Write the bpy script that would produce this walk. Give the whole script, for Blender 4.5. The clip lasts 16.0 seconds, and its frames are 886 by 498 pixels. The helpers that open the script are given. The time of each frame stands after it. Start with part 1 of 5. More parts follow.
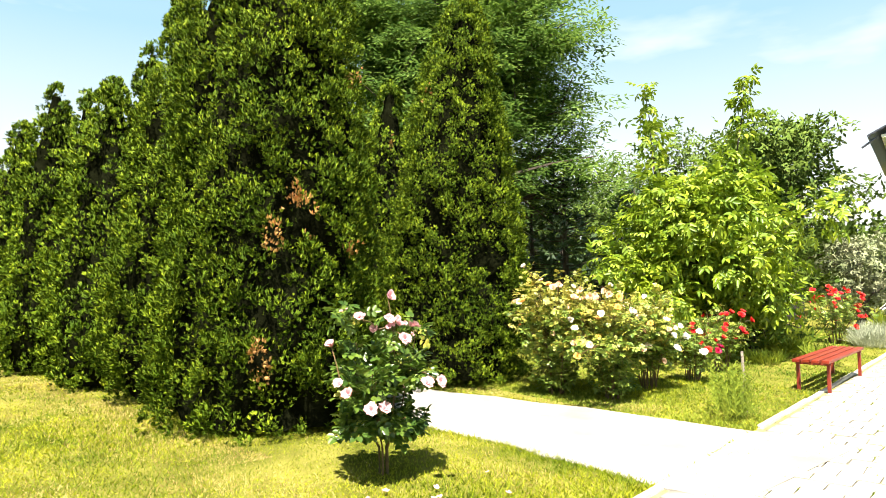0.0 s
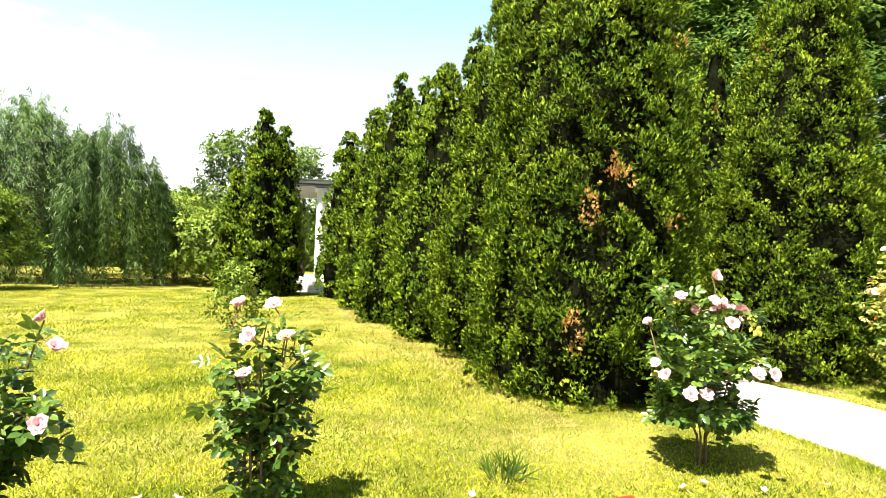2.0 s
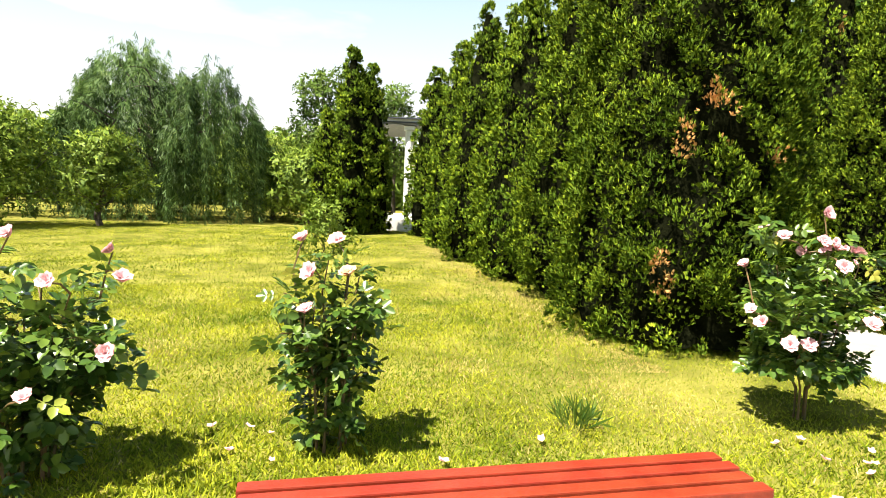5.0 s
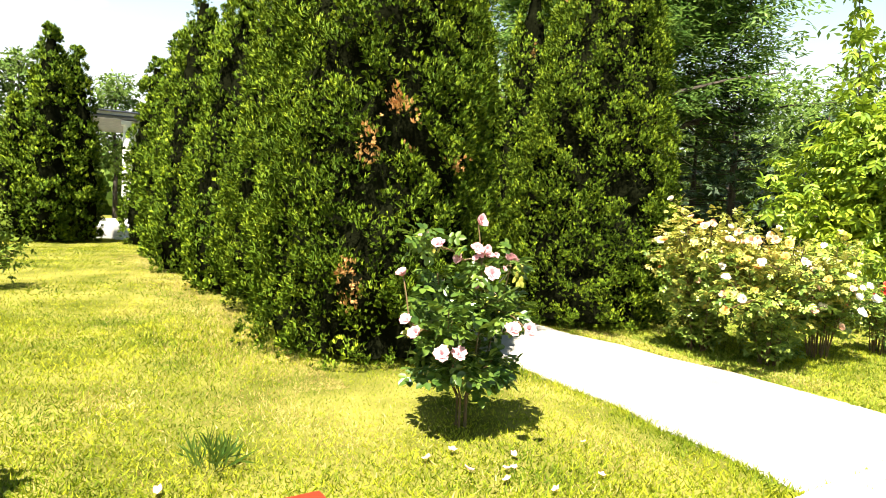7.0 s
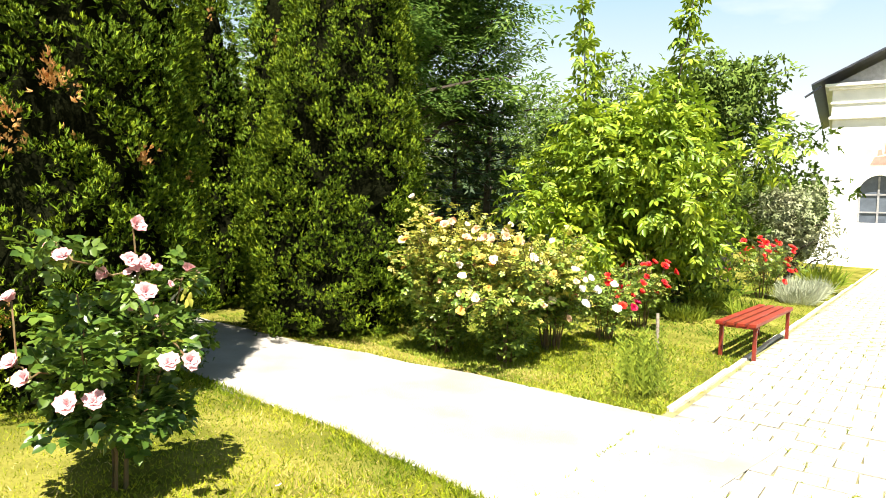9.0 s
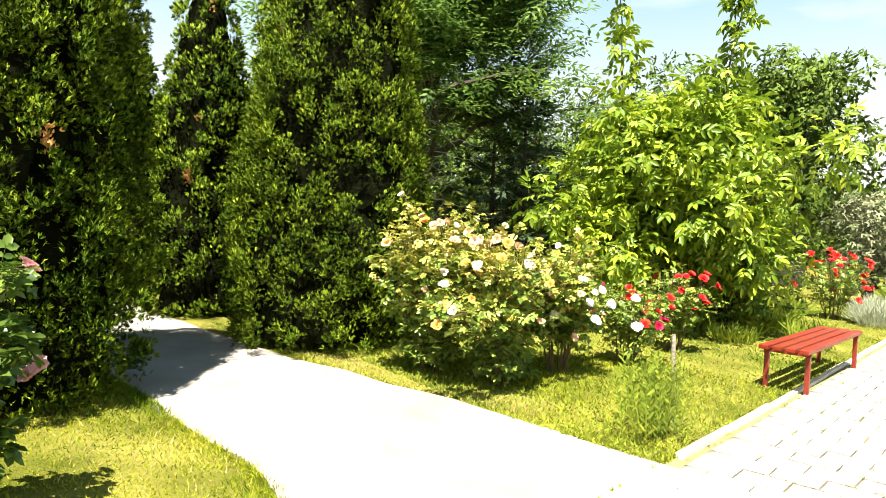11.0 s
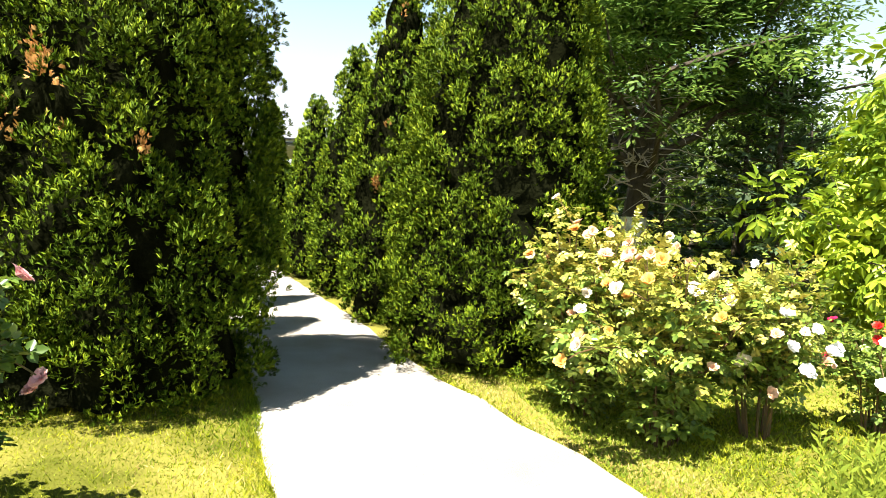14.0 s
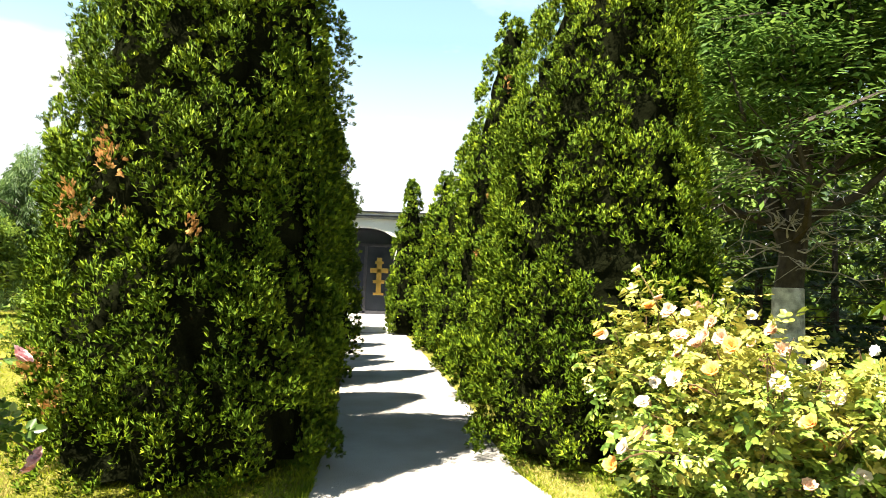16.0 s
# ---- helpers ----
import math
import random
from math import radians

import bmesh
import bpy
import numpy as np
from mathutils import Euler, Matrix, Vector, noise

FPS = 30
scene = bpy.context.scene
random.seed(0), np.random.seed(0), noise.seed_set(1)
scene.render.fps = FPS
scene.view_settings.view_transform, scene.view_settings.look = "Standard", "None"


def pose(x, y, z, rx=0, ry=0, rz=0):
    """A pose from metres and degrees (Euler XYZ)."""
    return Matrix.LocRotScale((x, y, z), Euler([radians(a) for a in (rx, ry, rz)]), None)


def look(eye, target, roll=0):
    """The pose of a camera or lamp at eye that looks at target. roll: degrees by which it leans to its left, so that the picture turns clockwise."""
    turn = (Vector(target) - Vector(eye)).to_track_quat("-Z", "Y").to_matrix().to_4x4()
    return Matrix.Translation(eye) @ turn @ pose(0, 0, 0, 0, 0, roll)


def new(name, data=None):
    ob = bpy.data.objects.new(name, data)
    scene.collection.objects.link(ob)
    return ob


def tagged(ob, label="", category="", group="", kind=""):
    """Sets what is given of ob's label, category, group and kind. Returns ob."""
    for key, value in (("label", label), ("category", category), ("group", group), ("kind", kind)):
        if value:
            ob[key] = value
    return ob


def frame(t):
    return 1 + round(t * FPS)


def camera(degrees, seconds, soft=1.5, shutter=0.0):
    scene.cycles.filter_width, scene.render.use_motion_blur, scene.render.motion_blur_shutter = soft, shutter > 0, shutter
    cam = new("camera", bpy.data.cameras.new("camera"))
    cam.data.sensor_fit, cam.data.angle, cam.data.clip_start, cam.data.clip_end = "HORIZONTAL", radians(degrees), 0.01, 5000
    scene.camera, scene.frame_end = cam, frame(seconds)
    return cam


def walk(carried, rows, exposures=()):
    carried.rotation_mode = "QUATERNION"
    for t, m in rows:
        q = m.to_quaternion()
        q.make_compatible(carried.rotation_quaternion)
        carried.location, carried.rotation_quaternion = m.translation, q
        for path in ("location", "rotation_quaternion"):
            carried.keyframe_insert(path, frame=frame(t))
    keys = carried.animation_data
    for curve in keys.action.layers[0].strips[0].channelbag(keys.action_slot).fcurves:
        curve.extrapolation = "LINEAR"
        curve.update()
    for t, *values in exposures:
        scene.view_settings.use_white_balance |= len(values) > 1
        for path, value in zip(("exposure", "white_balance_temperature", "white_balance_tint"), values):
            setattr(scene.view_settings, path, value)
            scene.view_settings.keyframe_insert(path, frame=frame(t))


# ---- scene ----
cam = camera(69.7, 16.0, soft=0.75)
PATH = [
    (0, (0.341, 0.861, 1.571), (-1.208, 2.12, 1.682), -0.9),
    (0.5, (0.325, 0.845, 1.544), (-1.347, 1.939, 1.633), 0.2),
    (1, (0.29, 0.815, 1.583), (-1.486, 1.733, 1.645), 0.8),
    (1.5, (0.29, 0.802, 1.581), (-1.579, 1.513, 1.624), 1.4),
    (2, (0.298, 0.77, 1.579), (-1.658, 1.19, 1.596), 1.9),
    (2.5, (0.298, 0.738, 1.581), (-1.688, 0.97, 1.583), 2.5),
    (3, (0.334, 0.745, 1.59), (-1.664, 0.831, 1.568), 2.6),
    (3.2, (0.328, 0.738, 1.557), (-1.672, 0.732, 1.553), 2.0),
    (5.3, (0.044, 1.001, 1.548), (-1.933, 1.192, 1.315), 1.7),
    (5.5, (0.004, 1.043, 1.547), (-1.965, 1.289, 1.302), 1.1),
    (6, (-0.045, 1.262, 1.547), (-2.0, 1.635, 1.35), 0.6),
    (6.5, (-0.066, 1.528, 1.568), (-1.966, 2.137, 1.424), 2.2),
    (7, (-0.171, 1.723, 1.56), (-1.975, 2.577, 1.432), 2.9),
    (7.5, (-0.339, 1.923, 1.563), (-1.975, 3.066, 1.433), 2.1),
    (8, (-0.387, 2.152, 1.559), (-1.954, 3.389, 1.452), 1.0),
    (8.5, (-0.339, 2.418, 1.584), (-1.867, 3.706, 1.496), 2.4),
    (9, (-0.396, 2.606, 1.572), (-1.83, 3.997, 1.476), 1.9),
    (9.2, (-0.466, 2.688, 1.569), (-1.925, 4.053, 1.472), 1.5),
    (11.3, (-0.567, 3.963, 1.482), (-2.142, 5.194, 1.412), 2.5),
    (11.5, (-0.597, 4.045, 1.495), (-2.163, 5.285, 1.413), 2.0),
    (12, (-0.602, 4.288, 1.505), (-2.288, 5.362, 1.442), 2.5),
    (12.5, (-0.605, 4.531, 1.516), (-2.399, 5.407, 1.39), 3.8),
    (13, (-0.794, 4.786, 1.508), (-2.624, 5.578, 1.355), 4.0),
    (13.5, (-0.864, 4.995, 1.537), (-2.728, 5.713, 1.441), 1.1),
    (14, (-0.875, 5.267, 1.551), (-2.812, 5.757, 1.466), 2.8),
    (14.5, (-0.902, 5.475, 1.536), (-2.871, 5.821, 1.49), 2.8),
    (15, (-1.08, 5.698, 1.564), (-3.064, 5.947, 1.557), 3.0),
    (15.5, (-1.124, 5.888, 1.596), (-3.117, 6.044, 1.655), -0.1),
    (16, (-1.098, 6.144, 1.631), (-3.094, 6.118, 1.746), 2.3),
]
walk(cam, [(t, look(eye, target, roll)) for t, eye, target, roll in PATH], [(0, 2.0, 6800, 10), (0.5, 2.26, 6800, 10), (1.0, 2.3, 6800, 10), (1.7, 2.34, 6800, 10), (2.7, 1.98, 6800, 10), (5.5, 1.96, 6800, 10), (7.2, 2.16, 6800, 10), (9, 1.9, 6800, 10), (12, 2.06, 6800, 10), (14, 2.14, 6800, 10), (16, 2.23, 6800, 10)])

# ---- world, sun, exposure ----
SUN_DIR = Vector((0.66, -0.75, 2.15)).normalized()          # towards the sun
world = bpy.data.worlds.new("sky")
scene.world = world
world.use_nodes = True
wn, wl = world.node_tree.nodes, world.node_tree.links
sky = wn.new("ShaderNodeTexSky")
sky.sky_type = "NISHITA"
sky.sun_disc = False
sky.sun_elevation = math.asin(SUN_DIR.z)
sky.sun_rotation = math.atan2(SUN_DIR.x, SUN_DIR.y)
sky.air_density, sky.dust_density, sky.ozone_density = 1.0, 1.6, 1.0
coord = wn.new("ShaderNodeTexCoord")
mapping = wn.new("ShaderNodeMapping")
mapping.inputs["Scale"].default_value = (1.2, 1.2, 4.0)
mapping.inputs["Rotation"].default_value = (0.0, 0.35, 0.6)
cloud = wn.new("ShaderNodeTexNoise")
cloud.inputs["Scale"].default_value = 1.5
cloud.inputs["Detail"].default_value = 6.0
ramp = wn.new("ShaderNodeValToRGB")
ramp.color_ramp.elements[0].position, ramp.color_ramp.elements[1].position = 0.52, 0.70
ramp.color_ramp.elements[0].color = (0.0, 0.0, 0.0, 1)
haze = wn.new("ShaderNodeMixRGB")                           # pale summer haze, whiter where thin cloud drifts
haze.inputs[1].default_value, haze.inputs[2].default_value = (10.2, 16.8, 20.8, 1), (26.5, 26.8, 26.5, 1)
mix = wn.new("ShaderNodeMixRGB")
mix.inputs["Fac"].default_value = 0.68
wl.new(coord.outputs["Generated"], mapping.inputs["Vector"])
wl.new(mapping.outputs["Vector"], cloud.inputs["Vector"])
wl.new(cloud.outputs["Fac"], ramp.inputs["Fac"])
split = wn.new("ShaderNodeSeparateXYZ")
low = wn.new("ShaderNodeMapRange")                          # white towards the horizon
low.inputs["From Min"].default_value, low.inputs["From Max"].default_value = 0.08, 0.36
low.inputs["To Min"].default_value, low.inputs["To Max"].default_value = 1.0, 0.0
both = wn.new("ShaderNodeMath")
both.operation = "MAXIMUM"
wl.new(coord.outputs["Generated"], split.inputs[0])
wl.new(split.outputs["Z"], low.inputs["Value"])
wl.new(low.outputs["Result"], both.inputs[0])
wl.new(ramp.outputs["Color"], both.inputs[1])
high = wn.new("ShaderNodeMapRange")                         # deeper blue towards the zenith
high.inputs["From Min"].default_value, high.inputs["From Max"].default_value = 0.38, 0.92
deep = wn.new("ShaderNodeMixRGB")
deep.inputs[1].default_value, deep.inputs[2].default_value = haze.inputs[1].default_value, (1.3, 3.6, 7.6, 1)
wl.new(split.outputs["Z"], high.inputs["Value"])
wl.new(high.outputs["Result"], deep.inputs["Fac"])
wl.new(deep.outputs["Color"], haze.inputs[1])
wl.new(both.outputs[0], haze.inputs["Fac"])
wl.new(haze.outputs["Color"], mix.inputs[2])
wl.new(sky.outputs["Color"], mix.inputs[1])
wl.new(mix.outputs["Color"], wn["Background"].inputs["Color"])
wn["Background"].inputs["Strength"].default_value = 0.0175
sun_data = bpy.data.lights.new("sun", "SUN")
sun_data.energy, sun_data.angle, sun_data.color = 5.0, radians(0.5), (1.0, 0.95, 0.86)
sun = new("sun", sun_data)
sun.matrix_world = look(SUN_DIR * 50, (0, 0, 0))

# ---- materials ----


def material(name, base, rough=0.7, vary=0.25, scale=6.0, bump=0.0, bump_scale=60.0, second=None, metal=0.0, spec=0.3, island=0.0, translucent=0.0, fine=None):
    """A painted, stony or leafy surface: base colour with coarse and fine variation, bump, and per-piece change."""
    m = bpy.data.materials.new(name)
    m.use_nodes = True
    n, l = m.node_tree.nodes, m.node_tree.links
    bsdf = n["Principled BSDF"]
    bsdf.inputs["Roughness"].default_value = rough
    bsdf.inputs["Metallic"].default_value = metal
    bsdf.inputs["Specular IOR Level"].default_value = spec
    tc = n.new("ShaderNodeTexCoord")
    n1 = n.new("ShaderNodeTexNoise")
    n1.inputs["Scale"].default_value, n1.inputs["Detail"].default_value = scale, 5.0
    n2 = n.new("ShaderNodeTexNoise")
    n2.inputs["Scale"].default_value, n2.inputs["Detail"].default_value = fine or scale * 12, 3.0
    l.new(tc.outputs["Object"], n1.inputs["Vector"])
    l.new(tc.outputs["Object"], n2.inputs["Vector"])
    r1 = n.new("ShaderNodeValToRGB")
    r1.color_ramp.elements[0].position, r1.color_ramp.elements[1].position = 0.3, 0.7
    low = [c * (1 - vary) for c in base]
    high = second or [min(1, c * (1 + vary)) for c in base]
    r1.color_ramp.elements[0].color, r1.color_ramp.elements[1].color = (*low, 1), (*high, 1)
    l.new(n1.outputs["Fac"], r1.inputs["Fac"])
    hsv = n.new("ShaderNodeHueSaturation")
    l.new(r1.outputs["Color"], hsv.inputs["Color"])
    val = n.new("ShaderNodeMath")
    val.operation = "MULTIPLY_ADD"
    val.inputs[1].default_value, val.inputs[2].default_value = vary * 1.2, 1 - vary * 0.6
    l.new(n2.outputs["Fac"], val.inputs[0])
    last = val
    if island:
        geo = n.new("ShaderNodeNewGeometry")
        info = n.new("ShaderNodeObjectInfo")
        both = n.new("ShaderNodeMath")
        both.operation = "ADD"
        l.new(geo.outputs["Random Per Island"], both.inputs[0])
        l.new(info.outputs["Random"], both.inputs[1])
        wrap = n.new("ShaderNodeMath")
        wrap.operation = "FRACT"
        l.new(both.outputs[0], wrap.inputs[0])
        k = n.new("ShaderNodeMath")
        k.operation = "MULTIPLY_ADD"
        k.inputs[1].default_value, k.inputs[2].default_value = island, -island / 2
        l.new(wrap.outputs[0], k.inputs[0])
        add = n.new("ShaderNodeMath")
        add.operation = "ADD"
        l.new(val.outputs[0], add.inputs[0])
        l.new(k.outputs[0], add.inputs[1])
        hue = n.new("ShaderNodeMath")
        hue.operation = "MULTIPLY_ADD"
        hue.inputs[1].default_value, hue.inputs[2].default_value = -0.05 * island, 0.5 + 0.025 * island
        l.new(wrap.outputs[0], hue.inputs[0])
        l.new(hue.outputs[0], hsv.inputs["Hue"])
        last = add
    l.new(last.outputs[0], hsv.inputs["Value"])
    l.new(hsv.outputs["Color"], bsdf.inputs["Base Color"])
    if bump:
        b = n.new("ShaderNodeBump")
        b.inputs["Strength"].default_value, b.inputs["Distance"].default_value = bump, 0.02
        n3 = n.new("ShaderNodeTexNoise")
        n3.inputs["Scale"].default_value, n3.inputs["Detail"].default_value = bump_scale, 6.0
        l.new(tc.outputs["Object"], n3.inputs["Vector"])
        l.new(n3.outputs["Fac"], b.inputs["Height"])
        l.new(b.outputs["Normal"], bsdf.inputs["Normal"])
    if translucent:
        tr = n.new("ShaderNodeBsdfTranslucent")
        l.new(hsv.outputs["Color"], tr.inputs["Color"])
        ms = n.new("ShaderNodeMixShader")
        ms.inputs["Fac"].default_value = translucent
        l.new(bsdf.outputs[0], ms.inputs[1])
        l.new(tr.outputs[0], ms.inputs[2])
        l.new(ms.outputs[0], n["Material Output"].inputs["Surface"])
    return m


GRASS_GROUND = material("lawn_soil_and_thatch", (0.105, 0.125, 0.016), 0.95, 0.45, 1.4, 0.8, 45, second=(0.22, 0.20, 0.045), spec=0.0, fine=34)
BLADE = material("grass_blade", (0.185, 0.305, 0.011), 0.6, 0.5, 1.1, second=(0.365, 0.385, 0.024), spec=0.15, island=1.0, translucent=0.3, fine=26)
CLOVER = material("ground_cover_leaf", (0.17, 0.28, 0.028), 0.6, 0.3, 0.8, second=(0.31, 0.35, 0.04), spec=0.15, island=0.6, translucent=0.3, fine=6)
# two thuja greens: leaf age, and also shaded and sunlit tone in the colour
THUJA = material("shaded_mature_thuja_foliage", (0.046, 0.090, 0.005), 0.6, 0.35, 1.3, second=(0.080, 0.130, 0.008), spec=0.04, island=0.5, translucent=0.04, fine=7)
THUJA_TIP = material("lit_fresh_thuja_tips", (0.120, 0.200, 0.008), 0.55, 0.35, 1.3, second=(0.205, 0.275, 0.013), spec=0.08, island=0.5, translucent=0.12, fine=7)
DRY = material("dry_straw_grass", (0.44, 0.335, 0.10), 0.8, 0.3, 1.0, second=(0.56, 0.46, 0.18), spec=0.1, island=0.6, translucent=0.2, fine=6)
# darker than real twigs: the shade inside the crown is in this colour
THUJA_CORE = material("thuja_inner_shade", (0.006, 0.007, 0.003), 1.0, 0.5, 5.0, 0.8, 25, spec=0.0)
DEAD = material("withered_thuja", (0.46, 0.17, 0.03), 0.8, 0.45, 14.0, second=(0.74, 0.44, 0.17), spec=0.1, island=0.6, translucent=0.15)
BARK = material("grey_brown_bark", (0.065, 0.052, 0.04), 0.95, 0.4, 8.0, 0.9, 40)
LIME = material("whitewashed_bark", (0.42, 0.41, 0.38), 0.95, 0.4, 7.0, 0.9, 35, second=(0.82, 0.82, 0.79))
ROSE_LEAF = material("rose_leaf", (0.048, 0.105, 0.015), 0.30, 0.3, 3.0, second=(0.11, 0.18, 0.024), island=0.9, spec=0.45, translucent=0.24)
BED_ROSE_LEAF = material("bed_rose_leaf", (0.140, 0.240, 0.036), 0.36, 0.3, 3.0, second=(0.26, 0.35, 0.06), island=0.9, spec=0.35, translucent=0.3)
ROSE_LEAF_YOUNG = material("young_rose_leaf", (0.22, 0.32, 0.03), 0.4, 0.25, 4.0, second=(0.46, 0.38, 0.08), island=0.8, spec=0.45, translucent=0.25)
CANE = material("rose_cane", (0.10, 0.10, 0.035), 0.6, 0.35, 14.0, second=(0.16, 0.085, 0.04))
PINK = material("pale_pink_petal", (0.80, 0.34, 0.38), 0.6, 0.15, 22.0, second=(0.86, 0.60, 0.61), spec=0.1, island=0.25, translucent=0.3)
PEACH = material("peach_petal", (0.78, 0.42, 0.24), 0.55, 0.15, 10.0, second=(0.84, 0.60, 0.42), island=0.3, translucent=0.3)
CREAM = material("cream_petal", (0.80, 0.67, 0.50), 0.55, 0.1, 10.0, second=(0.80, 0.72, 0.58), island=0.2, translucent=0.3)
AMBER = material("amber_petal", (0.85, 0.38, 0.08), 0.55, 0.2, 10.0, second=(0.9, 0.55, 0.15), island=0.3, translucent=0.3)
WHITE_PETAL = material("white_petal", (0.88, 0.87, 0.84), 0.55, 0.05, 10.0, island=0.1, translucent=0.3)
RED = material("scarlet_petal", (0.62, 0.018, 0.012), 0.5, 0.2, 10.0, island=0.4, translucent=0.2)
CRIMSON = material("crimson_petal", (0.46, 0.008, 0.06), 0.5, 0.2, 10.0, island=0.4, translucent=0.2)
WALNUT = material("walnut_leaf", (0.17, 0.285, 0.020), 0.42, 0.3, 1.0, second=(0.30, 0.40, 0.030), island=0.8, spec=0.3, translucent=0.33)
LOCUST = material("locust_leaf", (0.070, 0.150, 0.030), 0.5, 0.3, 0.7, second=(0.165, 0.270, 0.048), spec=0.15, island=0.8, translucent=0.4)
SPRUCE = material("spruce_needle", (0.030, 0.062, 0.026), 0.6, 0.3, 1.5, second=(0.06, 0.105, 0.035), island=0.6, translucent=0.1)
WILLOW = material("willow_leaf", (0.036, 0.080, 0.018), 0.5, 0.35, 0.9, second=(0.105, 0.180, 0.045), spec=0.2, island=0.8, translucent=0.3)
SHRUB = material("shrub_leaf", (0.13, 0.215, 0.025), 0.5, 0.3, 0.8, second=(0.21, 0.29, 0.04), spec=0.15, island=0.7, translucent=0.3)
FARLEAF = material("distant_leaf", (0.085, 0.155, 0.025), 0.6, 0.3, 0.3, second=(0.15, 0.22, 0.04), spec=0.1, island=0.6, translucent=0.25)
PALE = material("cream_blossom_shrub", (0.42, 0.42, 0.26), 0.6, 0.3, 1.2, second=(0.2, 0.26, 0.1), island=0.6, translucent=0.25)
SILVER = material("silvery_lavender_leaf", (0.36, 0.39, 0.27), 0.7, 0.25, 4.0, island=0.5, translucent=0.2)
CONCRETE = material("sunlit_concrete", (0.25, 0.225, 0.19), 0.9, 0.14, 1.2, 0.35, 90, second=(0.32, 0.305, 0.28), fine=40)
PAVER = material("pale_paving_stone", (0.33, 0.305, 0.255), 0.85, 0.12, 3.0, 0.4, 70, island=0.16)
JOINT = material("sandy_joint", (0.20, 0.185, 0.085), 0.95, 0.35, 5.0, 0.7, 80)
KERB = material("kerb_concrete", (0.60, 0.56, 0.48), 0.9, 0.2, 4.0, 0.5, 60, island=0.12)
RED_PAINT = material("red_gloss_paint_on_wood", (0.20, 0.021, 0.008), 0.42, 0.2, 5.0, 0.2, 30, second=(0.25, 0.030, 0.012), spec=0.35, island=0.12)
RED_STEEL = material("red_painted_steel", (0.19, 0.022, 0.011), 0.45, 0.25, 9.0, 0.2, 60, spec=0.5)
PLASTER = material("white_limewashed_plaster", (0.80, 0.79, 0.76), 0.9, 0.07, 1.5, 0.35, 25, fine=30)
ROOF = material("dark_sheet_metal_roof", (0.075, 0.08, 0.10), 0.4, 0.25, 3.0, 0.1, 20, metal=0.5)
SOFFIT = material("grey_painted_timber", (0.30, 0.30, 0.31), 0.8, 0.15, 6.0, 0.2, 30)
DARK_FRAME = material("dark_door_frame", (0.035, 0.035, 0.04), 0.5, 0.3, 6.0)
GLASS = material("dark_window_glass", (0.03, 0.035, 0.045), 0.06, 0.2, 2.0, spec=0.8)
PANE = material("blue_grey_window_pane", (0.10, 0.12, 0.15), 0.12, 0.2, 2.0, spec=0.35)
GOLD = material("gilded_metal", (0.72, 0.46, 0.12), 0.32, 0.15, 8.0, metal=0.85)
STEP = material("pale_stone_step", (0.66, 0.64, 0.60), 0.85, 0.1, 3.0, 0.3, 50)
MURAL_RED = material("faded_red_mural_paint", (0.62, 0.24, 0.2), 0.9, 0.25, 3.0)
MURAL_CREAM = material("faded_ochre_mural_paint", (0.78, 0.68, 0.45), 0.9, 0.2, 3.0)
WOOD_POST = material("weathered_grey_wood", (0.27, 0.23, 0.18), 0.9, 0.35, 7.0, 0.7, 40)
BARE_WOOD = material("bleached_dead_wood", (0.40, 0.36, 0.31), 0.9, 0.3, 9.0, 0.5, 40)
FENCE_DARK = material("dark_stained_fence_board", (0.035, 0.03, 0.028), 0.8, 0.4, 4.0, 0.4, 30)

# ---- mesh helpers ----


def mesh_np(name, verts, faces):
    """A mesh from a vertex array and a face array with a fixed number of corners."""
    verts, faces = np.asarray(verts, dtype=np.float32), np.asarray(faces, dtype=np.int32)
    me = bpy.data.meshes.new(name)
    me.vertices.add(len(verts))
    me.vertices.foreach_set("co", verts.ravel())
    k = faces.shape[1]
    me.loops.add(faces.size)
    me.loops.foreach_set("vertex_index", faces.ravel())
    me.polygons.add(len(faces))
    me.polygons.foreach_set("loop_start", np.arange(0, faces.size, k, dtype=np.int32))
    me.polygons.foreach_set("loop_total", np.full(len(faces), k, dtype=np.int32))
    me.update(calc_edges=True)
    return me


def unit(v):
    return v / np.maximum(np.linalg.norm(v, axis=1, keepdims=True), 1e-6)


def round_normals(me, normals):
    """Turn the faces outwards and shade them as one rounded tuft; normals: one for each vertex."""
    n = len(me.polygons)
    idx = np.empty(len(me.loops), np.int32)
    me.loops.foreach_get("vertex_index", idx)
    idx = idx.reshape(n, -1)
    co = np.empty(len(me.vertices) * 3, np.float32)
    me.vertices.foreach_get("co", co)
    co = co.reshape(-1, 3)
    fn = np.cross(co[idx[:, 1]] - co[idx[:, 0]], co[idx[:, 2]] - co[idx[:, 0]])
    back = np.einsum("ij,ij->i", fn, normals[idx[:, 0]]) < 0
    idx[back] = idx[back][:, ::-1]
    me.loops.foreach_set("vertex_index", idx.ravel())
    me.update()
    me.normals_split_custom_set_from_vertices(normals.tolist())
    return me


def put(name, me, mat, parent=None, label=""):
    me.materials.append(mat)
    ob = new(name, me)
    if parent is not None:
        ob.parent = parent
    if label:
        tagged(ob, label)
    return ob


def part(name, bm, mat, parent=None, label="", smooth=False):
    me = bpy.data.meshes.new(name)
    bmesh.ops.recalc_face_normals(bm, faces=bm.faces)
    bm.to_mesh(me)
    bm.free()
    if smooth:
        me.polygons.foreach_set("use_smooth", [True] * len(me.polygons))
    return put(name, me, mat, parent, label)


